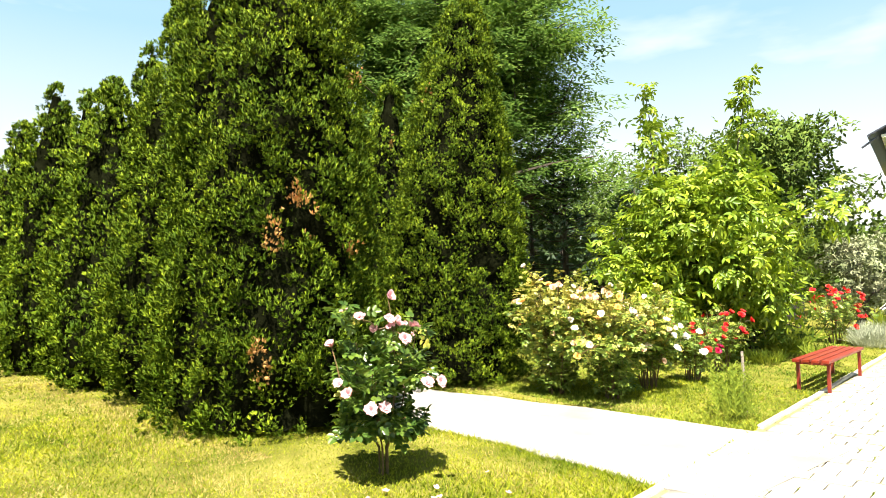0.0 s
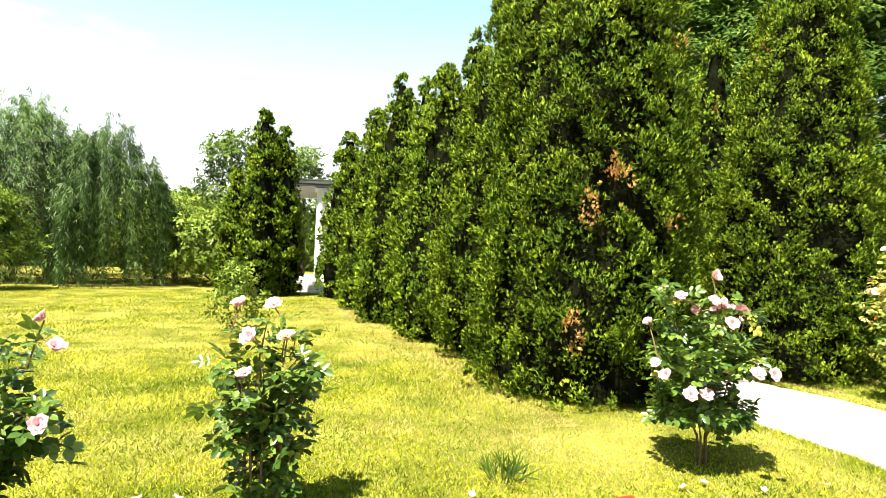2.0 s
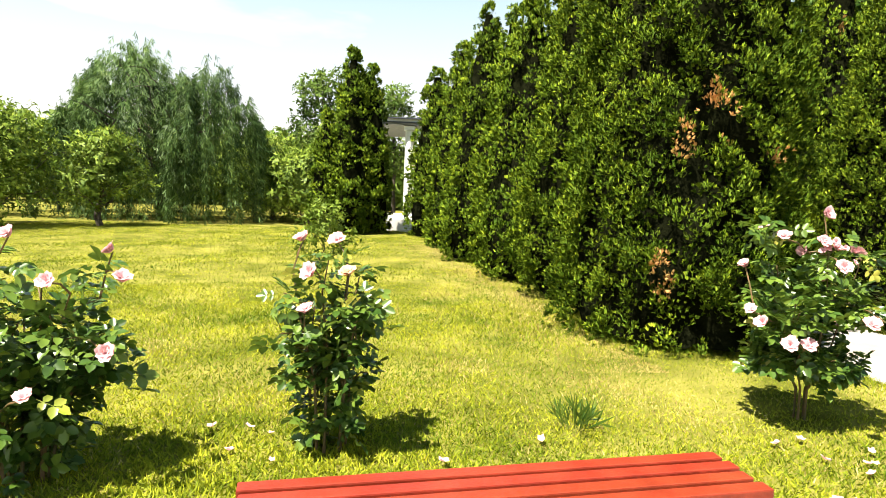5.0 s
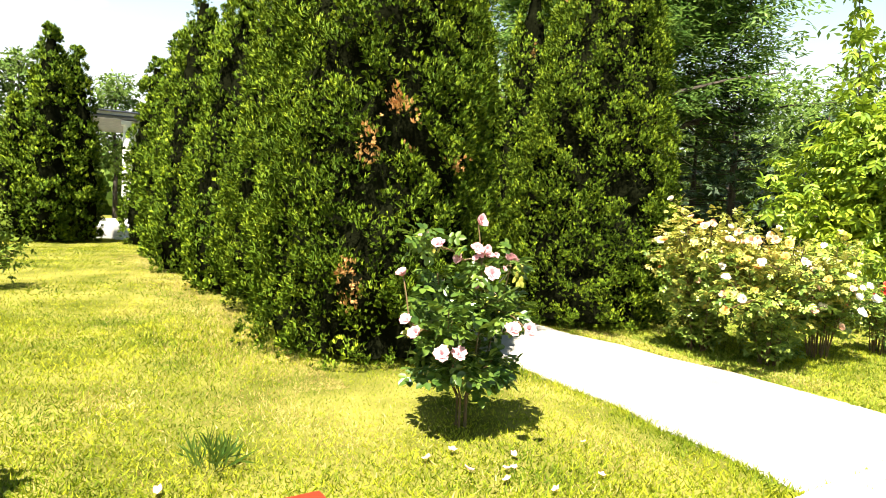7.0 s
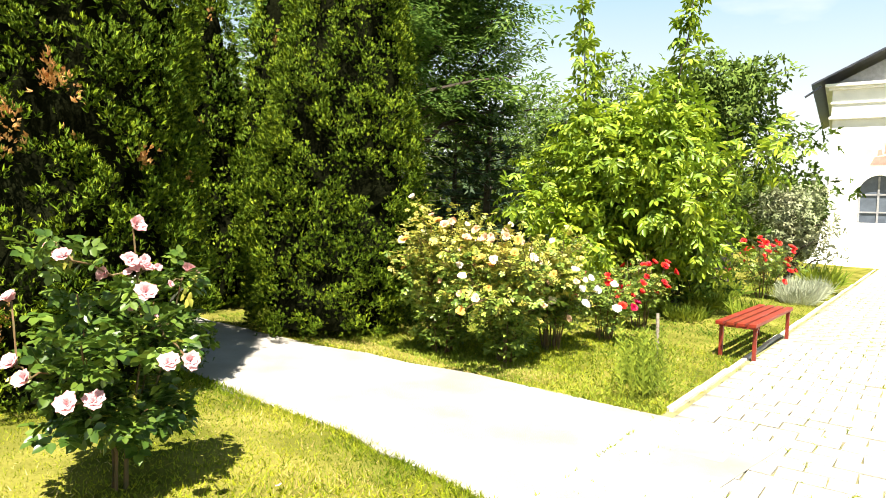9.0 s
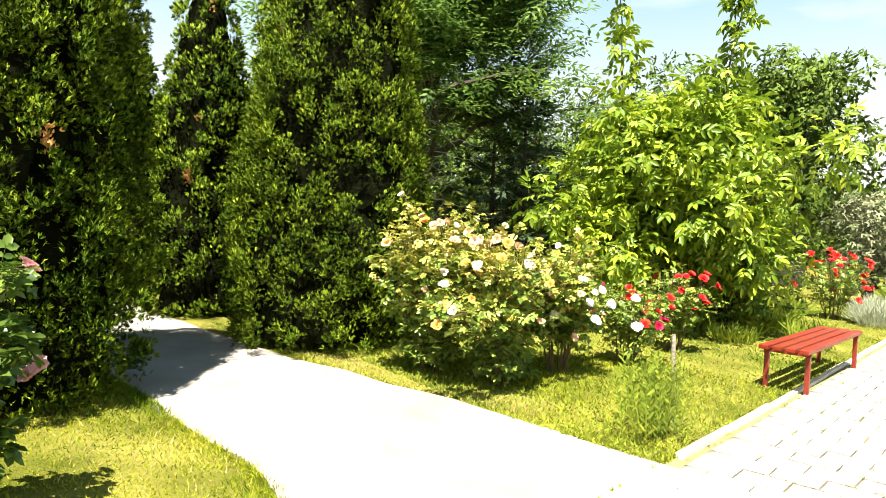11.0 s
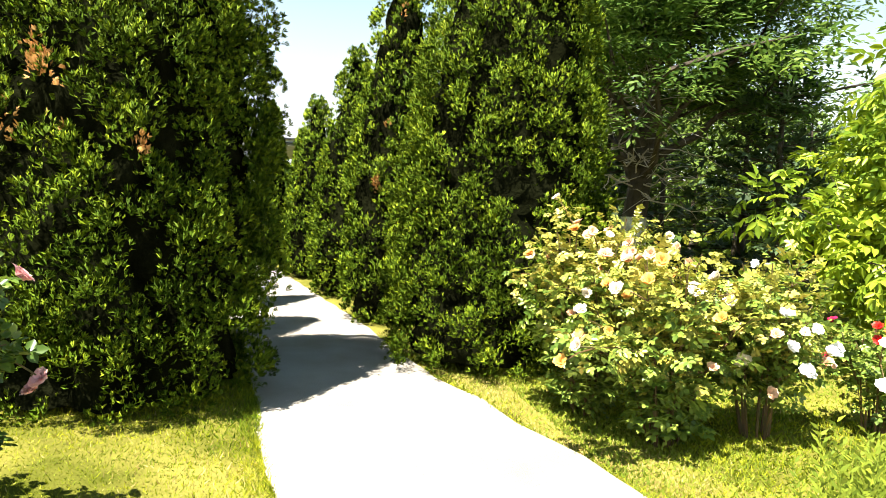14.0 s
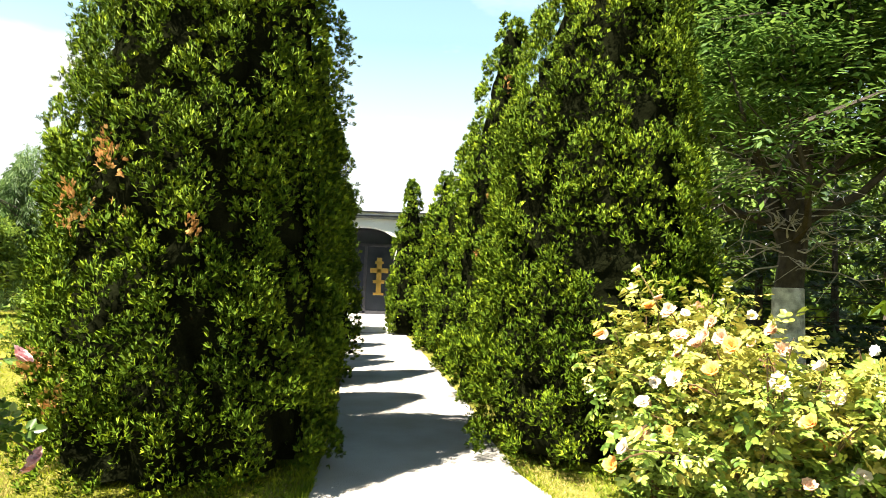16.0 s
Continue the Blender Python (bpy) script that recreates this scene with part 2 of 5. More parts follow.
def thing(name, x, y, z, label, category, group="", rz=0, kind=""):
    e = new(name)
    e.empty_display_size = 0.2
    e.matrix_basis = pose(x, y, z, 0, 0, rz)
    return tagged(e, label, category, group, kind)


def box(bm, x0, y0, z0, x1, y1, z1, bevel=0.0):
    m = Matrix.Translation(((x0 + x1) / 2, (y0 + y1) / 2, (z0 + z1) / 2)) @ Matrix.Diagonal((x1 - x0, y1 - y0, z1 - z0, 1))
    got = bmesh.ops.create_cube(bm, size=1, matrix=m)
    if bevel:
        edges = list({e for v in got["verts"] for e in v.link_edges})
        bmesh.ops.bevel(bm, geom=edges, offset=bevel, segments=2, affect="EDGES", profile=0.6)
    return bm


def tube(bm, pts, radii, sides=7, cap=True):
    """A tapered, bent rod along points."""
    rings = []
    for i, p in enumerate(pts):
        p = Vector(p)
        d = (Vector(pts[min(i + 1, len(pts) - 1)]) - Vector(pts[max(i - 1, 0)])).normalized()
        a = d.orthogonal().normalized()
        b = d.cross(a)
        rings.append([bm.verts.new(p + radii[i] * (a * math.cos(2 * math.pi * k / sides) + b * math.sin(2 * math.pi * k / sides))) for k in range(sides)])
    for r, s in zip(rings, rings[1:]):
        best = min(range(sides), key=lambda o: (r[0].co - s[o].co).length)
        for k in range(sides):
            bm.faces.new((r[k], r[(k + 1) % sides], s[(k + 1 + best) % sides], s[(k + best) % sides]))
    if cap:
        bm.faces.new(rings[-1])
        bm.faces.new(rings[0][::-1])
    return bm


def frames_from(direction, roll):
    """Rotation matrices whose y axis follows each direction, rolled about it."""
    y = direction / np.linalg.norm(direction, axis=1, keepdims=True)
    up = np.where(np.abs(y[:, 2:3]) > 0.95, np.array([[1.0, 0, 0]]), np.array([[0, 0, 1.0]]))
    x = np.cross(y, up)
    x /= np.linalg.norm(x, axis=1, keepdims=True)
    z = np.cross(x, y)
    c, s = np.cos(roll)[:, None], np.sin(roll)[:, None]
    x2, z2 = x * c + z * s, z * c - x * s
    return np.stack((x2, y, z2), axis=2)


def scatter(tv, tf, pos, rot, size):
    """Many copies of a small template (vertices, faces) in one vertex and face array."""
    tv, tf = np.asarray(tv, float), np.asarray(tf, int)
    v = np.einsum("nij,kj->nki", rot, tv) * np.asarray(size)[:, None, None] + pos[:, None, :]
    f = tf[None] + (np.arange(len(pos)) * len(tv))[:, None, None]
    return v.reshape(-1, 3), f.reshape(-1, tf.shape[1])


def kite(length, width, angle, y0=0.0, x0=0.0, z=0.0, bend=0.0, mid=0.45):
    """Four points of a leaflet that starts at (x0, y0) and points at an angle off the y axis."""
    s, c = math.sin(angle), math.cos(angle)
    pts = []
    for a, b, h in ((0, 0, 0), (width / 2, length * mid, z), (0, length, bend), (-width / 2, length * mid, z)):
        pts.append((x0 + a * c + b * s, y0 - a * s + b * c, h))
    return pts


def leaf_set(specs):
    """A template from several kites."""
    v, f = [], []
    for sp in specs:
        n = len(v)
        v += kite(*sp)
        f.append((n, n + 1, n + 2, n + 3))
    return v, f


def fan(fingers, spread, seed, width):
    """A compact flat conifer spray: lobes grown together below, with a notched and ragged rim."""
    r = np.random.default_rng(seed)
    specs = []
    for k in range(fingers):
        q = (k + 0.5) / fingers * 2 - 1
        specs.append((1.0 - 0.30 * abs(q) - 0.22 * r.uniform(), width * r.uniform(0.9, 1.15), q * spread, 0.0, 0.05 * q, 0.07 * r.normal(), 0.22 * r.normal(), 0.66))
    return leaf_set(specs)


FANS = [fan(4, 0.66, 1, 0.175), fan(3, 0.52, 2, 0.185)]
FANS_MID = [fan(4, 0.62, 3, 0.21), fan(3, 0.50, 4, 0.23)]
SPRAY_FAR = leaf_set([(1.0, 0.22, 0.0, 0.0), (0.65, 0.2, 0.65, 0.15), (0.65, 0.2, -0.65, 0.15)])
LACE = leaf_set([(0.34, 0.13, sgn * 1.1, y, 0, 0.0, -0.04) for y in (0.15, 0.5) for sgn in (1, -1)] + [(0.36, 0.14, 0.0, 0.68)])


def oval_set(specs):
    """A template of rounded leaflets, each folded a little along its midrib: length, width, angle, y0, lift, droop."""
    v, f = [], []
    for length, width, angle, y0, lift, droop in specs:
        s, c, n = math.sin(angle), math.cos(angle), len(v)
        for a, q, h in ((0, 0, 0), (0.42, 0.28, lift), (0.40, 0.68, lift + droop * 0.4), (0, 1.0, droop), (-0.40, 0.68, lift + droop * 0.4), (-0.42, 0.28, lift)):
            a, q = a * width, q * length
            v.append((a * c + q * s, y0 - a * s + q * c, h))
        f += [(n, n + 1, n + 2, n + 3), (n, n + 3, n + 4, n + 5)]
    return v, f


ROSE_LEAVES = oval_set([(0.42, 0.32, 0.0, 0.55, 0.04, -0.05), (0.38, 0.29, 1.15, 0.5, 0.04, -0.04), (0.38, 0.29, -1.15, 0.5, 0.04, -0.04), (0.30, 0.23, 1.25, 0.22, 0.03, -0.04), (0.30, 0.23, -1.25, 0.22, 0.03, -0.04), (0.58, 0.02, 0.0, 0.0, 0.0, 0.0)])
PINNATE = oval_set([(0.48, 0.24, 0.0, 0.66, 0.03, -0.14)] + [(0.44, 0.22, sgn * 1.0, y, 0.03, -0.15) for y in (0.28, 0.56) for sgn in (1, -1)] + [(0.72, 0.018, 0.0, 0.0, 0.0, 0.0)])
TWIG_LEAVES = leaf_set([(0.5, 0.26, 0.2, 0.0, 0, 0.05, -0.05), (0.45, 0.24, 1.3, 0.1, 0, 0.05, 0.1), (0.45, 0.24, -1.2, 0.15, 0, 0.03, -0.1), (0.45, 0.22, -0.3, 0.4, 0, 0.02, -0.1)])


def smooth(t):
    t = np.clip(t, 0, 1)
    return t * t * (3 - 2 * t)


def lumps(seed, n, dims, freq):
    """A cheap sum of waves, from -1 to 1, over n points."""
    r = np.random.default_rng(seed)
    out = np.zeros(n)
    for _ in range(7):
        w = r.normal(size=dims.shape[1]) * freq
        out += np.sin(dims @ w + r.uniform(0, 6.28))
    return out / 4.0

# ---- ground, path, plaza ----
TURN_PLAZA = 8.7                                            # the plaza's edge runs this many degrees off the y axis
EDGE_AT = Vector((-2.89, 7.75, 0))
ALONG = Vector((-math.sin(radians(TURN_PLAZA)), math.cos(radians(TURN_PLAZA)), 0))
ACROSS = Vector((ALONG.y, -ALONG.x, 0))                     # from the kerb towards the plaza
NEAR_EDGE = [(-1.9, 5.25), (-2.65, 5.24), (-3.4, 5.26), (-4.25, 5.30), (-5.2, 5.16), (-6.0, 5.12), (-8.8, 4.85), (-13.0, 4.2), (-18.0, 3.2), (-23.0, 2.1)]
FAR_EDGE = [(-1.9, 7.62), (-3.03, 7.52), (-3.9, 7.40), (-4.6, 7.36), (-5.3, 7.15), (-6.2, 7.02), (-7.0, 6.78), (-9.1, 6.56), (-10.5, 6.42), (-13.2, 6.02), (-18.0, 5.35), (-23.0, 4.6)]


def edge_y(edge, x):
    xs, ys = [p[0] for p in edge][::-1], [p[1] for p in edge][::-1]
    return np.interp(x, xs, ys)


def plaza_side(x, y):
    return (x - EDGE_AT.x) * ACROSS.x + (y - EDGE_AT.y) * ACROSS.y


def lawn_height(x, y):
    """The lawn lies a little above the paving and dips to it at its edges."""
    x, y = np.asarray(x, float), np.asarray(y, float)
    side = smooth(-plaza_side(x, y) / 1.3)
    near, far = edge_y(NEAR_EDGE, x), edge_y(FAR_EDGE, x)
    south, north = smooth((near - y) / 1.5), smooth((y - far) / 1.5)
    away = smooth((-x - 22) / 3)
    h = 0.075 * side * np.maximum(np.maximum(south, north), away)
    inside = (plaza_side(x, y) > 0.02) | ((y > near + 0.03) & (y < far - 0.03) & (x > -23.0))
    return np.where(inside, -0.05, h + 0.012 * np.sin(x * 1.7 + y) * side)


def ground_grid():
    fx = np.concatenate(([-900, -300, -120, -70, -50, -40], np.arange(-34, 6, 0.2), [8, 14, 30, 80, 300, 900]))
    fy = np.concatenate(([-900, -300, -100, -50, -30, -20], np.arange(-14, 22, 0.2), [24, 30, 45, 70, 120, 300, 900]))
    gx, gy = np.meshgrid(fx, fy, indexing="ij")
    gz = lawn_height(gx, gy)
    gz = np.where((gx > 6) | (np.abs(gy) > 60), -0.05, gz)
    v = np.stack((gx, gy, gz), axis=2).reshape(-1, 3)
    a, b = len(fx), len(fy)
    i, j = np.meshgrid(np.arange(a - 1), np.arange(b - 1), indexing="ij")
    q = (i * b + j).ravel()
    f = np.stack((q, q + b, q + b + 1, q + 1), axis=1)
    ob = put("ground", mesh_np("ground", v, f), GRASS_GROUND)
    return tagged(ob, "short mown lawn, sun-bleached yellow green with dry patches", "ground", kind="structure")


ground_grid()


def concrete_path():
    xs = np.linspace(-23.0, -1.9, 60)
    bm = bmesh.new()
    rows = []
    for k, x in enumerate(xs):
        wob = 0.018 * math.sin(k * 2.3) + 0.012 * math.sin(k * 5.1)
        n, f = float(edge_y(NEAR_EDGE, x)) + wob, float(edge_y(FAR_EDGE, x)) + 0.02 * math.sin(k * 1.9)
        rows.append([bm.verts.new((x, y, z)) for y, z in ((n, -0.08), (n, 0.0), (n + 0.012, 0.01), (f - 0.012, 0.01), (f, 0.0), (f, -0.08))])
    for r, s in zip(rows, rows[1:]):
        for k in range(5):
            bm.faces.new((r[k], r[k + 1], s[k + 1], s[k]))
    ob = part("path", bm, CONCRETE)
    return tagged(ob, "pale sunlit concrete garden path between conifers", "path", kind="structure")


concrete_path()


def plaza():
    bm = bmesh.new()
    box(bm, 0.0, -14, -0.12, 7.15, 30, -0.012)
    ob = part("pavement", bm, JOINT)
    ob.matrix_basis = pose(EDGE_AT.x, EDGE_AT.y, 0, 0, 0, TURN_PLAZA)
    tagged(ob, "pale paved forecourt with mossy joints", "pavement", kind="structure")
    r = np.random.default_rng(3)
    bw, bh = 0.29, 0.22
    shapes = []
    for k in range(6):
        pb = bmesh.new()
        cube = box(pb, -bw / 2 + 0.0045, -bh / 2 + 0.0045, -0.04, bw / 2 - 0.0045, bh / 2 - 0.0045, 0.0)
        for v in pb.verts:
            v.co.x += r.uniform(-0.004, 0.003)
            v.co.y += r.uniform(-0.004, 0.003)
            if v.co.z > -0.01:
                v.co.x *= 0.994
                v.co.y *= 0.994
        me = bpy.data.meshes.new("paving_stone")
        pb.to_mesh(me)
        pb.free()
        me.materials.append(PAVER)
        shapes.append(me)
    spare_v, spare_f = [], []
    base = np.array([v.co[:] for v in shapes[0].vertices])
    quad = np.array([list(p.vertices) for p in shapes[0].polygons])
    count = 0
    for i in range(24):
        for j in range(-63, 135):
            x, y = 0.12 + bw * (i + (1.0 if j % 2 else 0.5)), bh * j
            z = 0.006 + r.uniform(-0.004, 0.004)
            tilt = (r.uniform(-0.6, 0.6), r.uniform(-0.6, 0.6), r.uniform(-2.6, 2.6))
            if -2.5 < y < 4.5 and i < 10 and count < 300:
                st = new("paving_stone", shapes[int(r.integers(6))])
                st.parent = ob
                st.matrix_basis = pose(x, y, z, *tilt)
                count += 1
            else:
                m = np.array(pose(x, y, z, *tilt))
                spare_f.append(quad + len(spare_v) * 8)
                spare_v.append(base @ m[:3, :3].T + m[:3, 3])
    for j in range(-63, 135, 2):
        m = np.array(pose(0.12 + bw * 0.25, bh * j, 0.006 + r.uniform(-0.004, 0.004), 0, 0, r.uniform(-1, 1)))
        spare_f.append(quad + len(spare_v) * 8)
        spare_v.append((base * np.array([[0.5, 1, 1]])) @ m[:3, :3].T + m[:3, 3])
    rest = put("paving_stones", mesh_np("paving_stones", np.concatenate(spare_v), np.concatenate(spare_f)), PAVER, ob)
    tagged(rest, kind="stuff")


def kerb():
    ob = thing("kerb", EDGE_AT.x, EDGE_AT.y, 0, "low pale concrete kerb along the rose bed and lawn", "kerb", rz=TURN_PLAZA, kind="structure")
    r = np.random.default_rng(5)
    bm = bmesh.new()
    box(bm, -0.028, -0.494, -0.1, 0.028, 0.494, 0.020, 0.007)
    me = bpy.data.meshes.new("kerb_stone")
    bm.to_mesh(me)
    bm.free()
    me.materials.append(KERB)
    for k in range(-14, 27):
        if -3 < k < 0:
            continue                                        # the path joins the forecourt here
        st = new("kerb_stone", me)
        st.parent = ob
        st.matrix_basis = pose(0.03 + r.uniform(-0.008, 0.008), k + 0.5, r.uniform(-0.008, 0.006), r.uniform(-0.4, 0.4), 0, r.uniform(-0.5, 0.5))


# ---- buildings ----


def arch_outline(cx, w, z0, spring, top, n=14):
    """Points of an arched opening, from its left foot over the crown to its right foot."""
    pts = [(cx - w, z0)]
    for k in range(n + 1):
        a = math.pi * (1 - k / n)
        pts.append((cx + w * math.cos(a), spring + (top - spring) * math.sin(a)))
    return pts + [(cx + w, z0)]


def arched_wall(bm, x_front, x_back, y0, y1, z0, z1, cx, w, zo, spring, top):
    """A wall with a real arched opening through it; it runs along y."""
    out = arch_outline(cx, w, zo, spring, top)
    outer = [(y0, zo), *[(cx + (p[0] - cx) * 1.0, z1) for p in out[1:-1]], (y1, zo)]
    outer[1], outer[-2] = (y0, z1), (y1, z1)
    faces = []
    layers = []
    for x in (x_front, x_back):
        layers.append(([bm.verts.new((x, *p)) for p in out], [bm.verts.new((x, *p)) for p in outer]))
    for inner, rim in layers:
        for k in range(len(inner) - 1):
            faces.append(bm.faces.new((inner[k], inner[k + 1], rim[k + 1], rim[k])))
    (ai, ao), (bi, bo) = layers
    for a, b in ((ai, bi), (ao, bo)):
        for k in range(len(a) - 1):
            bm.faces.new((a[k], a[k + 1], b[k + 1], b[k]))
    if zo > z0:
        box(bm, x_back, y0, z0, x_front, y1, zo)
    return bm


def chapel():
    """The white porch and glazed doorway at the end of the path."""
    ch = thing("chapel", -23.4, 3.05, 0, "small white rendered chapel with arched portal and dark doors", "building", kind="structure")
    bm = bmesh.new()
    box(bm, -5.0, -2.75, -0.1, 0.6, 2.75, 0.5, 0.02)
    box(bm, 0.6, -2.0, -0.1, 0.95, 2.0, 0.33, 0.015)
    box(bm, 0.95, -2.1, -0.1, 1.3, 2.1, 0.17, 0.015)
    part("podium", bm, STEP, ch)
    bm = bmesh.new()
    arched_wall(bm, 0.0, -0.32, -1.55, 1.55, 0.5, 3.9, 0.0, 1.1, 0.5, 3.05, 3.58)
    part("front_wall", bm, PLASTER, ch)
    bm = bmesh.new()
    out = arch_outline(0.0, 1.1, 0.55, 3.05, 3.58)
    big = arch_outline(0.0, 1.22, 0.55, 3.05, 3.70)
    lay = [([bm.verts.new((x, *p)) for p in out], [bm.verts.new((x, *p)) for p in big]) for x in (0.004, 0.04)]
    for k in range(len(out) - 1):
        bm.faces.new((lay[1][0][k], lay[1][0][k + 1], lay[1][1][k + 1], lay[1][1][k]))
        bm.faces.new((lay[0][1][k], lay[0][1][k + 1], lay[1][1][k + 1], lay[1][1][k]))
        bm.faces.new((lay[0][0][k], lay[0][0][k + 1], lay[1][0][k + 1], lay[1][0][k]))
    part("arch_moulding", bm, PLASTER, ch)
    for y in (-1.83, 1.83):
        bm = bmesh.new()
        box(bm, -0.34, y - 0.2, 0.5, 0.06, y + 0.2, 0.68, 0.015)
        tube(bm, [(-0.14, y, 0.68), (-0.14, y, 1.6), (-0.14, y, 3.72)], [0.155, 0.15, 0.135], 20)
        box(bm, -0.34, y - 0.2, 3.72, 0.06, y + 0.2, 3.86, 0.015)
        part("column", bm, PLASTER, ch, smooth=False)
    bm = bmesh.new()
    box(bm, -5.0, -1.75, 0.5, -0.32, -1.55, 3.88)
    box(bm, -5.0, 1.55, 0.5, -0.32, 1.75, 3.88)
    box(bm, -5.0, -1.55, 0.5, -4.8, 1.55, 3.88)
    part("side_wall", bm, PLASTER, ch)
    bm = bmesh.new()
    box(bm, -5.4, -2.85, 3.89, 0.12, 2.85, 3.95)
    part("soffit", bm, SOFFIT, ch)
    bm = bmesh.new()
    box(bm, -5.5, -2.98, 3.95, 0.18, 2.98, 4.0, 0.01)
    box(bm, -5.55, -3.05, 4.09, 0.24, 3.05, 4.14, 0.01)
    part("eaves_band", bm, ROOF, ch)
    part("fascia", box(bmesh.new(), -5.5, -2.95, 4.0, 0.15, 2.95, 4.09), PLASTER, ch)
    bm = bmesh.new()
    v = [bm.verts.new(p) for p in ((-5.5, -3.0, 4.14), (0.2, -3.0, 4.14), (0.2, 3.0, 4.14), (-5.5, 3.0, 4.14), (-3.6, 0, 4.3), (-1.2, 0, 4.3))]
    for f in ((0, 1, 5, 4), (1, 2, 5), (2, 3, 4, 5), (3, 0, 4), (3, 2, 1, 0)):
        bm.faces.new([v[k] for k in f])
    part("roof", bm, PLASTER, ch, "pale sun-bleached roof")
    door = part("door", box(bmesh.new(), -0.9, -1.5, 0.5, -0.84, 1.5, 3.7), GLASS, ch, "dark glazed double door")
    for y0, y1, z0, z1 in ((-1.5, -1.38, 0.5, 3.7), (1.38, 1.5, 0.5, 3.7), (-0.05, 0.05, 0.5, 3.0), (-1.38, 1.38, 2.95, 3.05), (-1.38, 1.38, 0.5, 0.62)):
        part("door_frame", box(bmesh.new(), -0.835, y0, z0, -0.78, y1, z1, 0.006), DARK_FRAME, door)
    bm = bmesh.new()
    for y0, z0, y1, z1 in ((0.42, 1.25, 0.60, 2.55), (0.18, 2.0, 0.84, 2.17), (0.30, 1.62, 0.72, 1.74), (0.36, 2.33, 0.66, 2.42), (0.32, 1.2, 0.70, 1.28)):
        box(bm, -0.775, y0, z0, -0.745, y1, z1, 0.008)
    part("cross", bm, GOLD, door, "gilded cross on the dark door")
    bm = bmesh.new()
    box(bm, -0.7, -0.95, 0.5, -0.35, -0.45, 1.3, 0.02)
    part("offering_stand", bm, SOFFIT, ch, "grey stand beside the door")
    return ch


def church():
    """The large white church front beyond the rose bed."""
    ch = thing("church", -9.3, 36.0, 0, "white limewashed church with arched window and dark roof", "building", rz=13.5, kind="structure")
    h = 6.7
    bm = bmesh.new()
    prof = [(0.0, -0.9), (0.35, -0.55), (0.9, -0.28), (2.0, -0.12), (4.0, -0.02), (h, 0.0)]
    # front wall with an arched window opening, battered towards the ground
    win = arch_outline(1.95, 0.78, 1.55, 3.3, 4.15)
    front = [bm.verts.new((x, 0.0, z)) for x, z in win]
    back = [bm.verts.new((x, 0.45, z)) for x, z in win]
    rim = [(0.0, 1.55)] + [(0.0, h)] + [(x, h) for x, z in win[2:-2]] + [(10.0, h), (10.0, 1.55)]
    frim = [bm.verts.new((x, 0.0, z)) for x, z in rim]
    for k in range(len(win) - 1):
        bm.faces.new((front[k], front[k + 1], frim[k + 1], frim[k]))
        bm.faces.new((front[k], front[k + 1], back[k + 1], back[k]))
    bm.faces.new((front[0], front[-1], back[-1], back[0]))
    box(bm, 0.0, 0.0, 0.0, 10.0, 0.5, 1.548)
    box(bm, 0.0, 0.5, 0.0, 0.45, 14.0, h)
    box(bm, 9.55, 0.5, 0.0, 10.0, 14.0, h)
    part("wall", bm, PLASTER, ch)
    bm = bmesh.new()
    cols = []
    for z, o in prof:
        cols.append([bm.verts.new(p) for p in ((o, o - 0.004, z), (10.0, o - 0.004, z), (10.0, 0.2, z), (-0.004, 0.2, z), (o, 14.0, z), (-0.004 + o, 0.0, z))][:2] + [bm.verts.new((o, 14.0, z))])
    for a, b in zip(cols[:4], cols[1:4]):
        bm.faces.new((a[0], a[1], b[1], b[0]))
        bm.faces.new((a[0], a[2], b[2], b[0]))
    part("battered_plinth", bm, PLASTER, ch)
    for k, (z, o, hh) in enumerate(((6.7, 0.16, 0.14), (6.84, 0.06, 0.55), (7.39, 0.12, 0.1), (7.49, 0.06, 0.55), (8.04, 0.22, 0.12), (8.16, 0.36, 0.14))):
        part("cornice_band", box(bmesh.new(), -o, -o, z, 10 + o, 14, z + hh, 0.02), PLASTER, ch)
    bm = bmesh.new()
    v = [bm.verts.new(p) for p in ((-0.1, 0.12, 8.3), (10.1, 0.12, 8.3), (5.0, 0.12, 10.9), (-0.1, 0.3, 8.3), (10.1, 0.3, 8.3), (5.0, 0.3, 10.9))]
    for f in ((0, 1, 2), (5, 4, 3), (0, 2, 5, 3), (2, 1, 4, 5), (1, 0, 3, 4)):
        bm.faces.new([v[k] for k in f])
    part("gable", bm, SOFFIT, ch, "grey shaded gable panel")
    for s in (-1, 1):
        bm = bmesh.new()
        a, b = (5.0 - s * 5.9, 8.22), (5.0, 11.2)
        v = [bm.verts.new((x, y, z + d)) for y in (-0.6, 14.3) for x, z in (a, b) for d in (0.0, 0.08)]
        for f in ((0, 1, 3, 2), (4, 6, 7, 5), (0, 2, 6, 4), (1, 5, 7, 3), (0, 4, 5, 1), (2, 3, 7, 6)):
            bm.faces.new([v[k] for k in f])
        part("roof", bm, ROOF, ch, "dark sheet metal roof slope")
    win_ob = part("window", box(bmesh.new(), 1.1, 0.30, 1.5, 2.8, 0.34, 4.3), PANE, ch, "blue-grey arched window")
    for x0, z0, x1, z1 in ((1.17, 1.55, 1.27, 3.9), (2.63, 1.55, 2.73, 3.9), (1.27, 1.55, 2.63, 1.65), (1.91, 1.65, 1.99, 4.1), (1.27, 2.45, 2.63, 2.52), (1.27, 3.25, 2.63, 3.32)):
        part("window_bar", box(bmesh.new(), x0, 0.25, z0, x1, 0.296, z1), SOFFIT, win_ob)
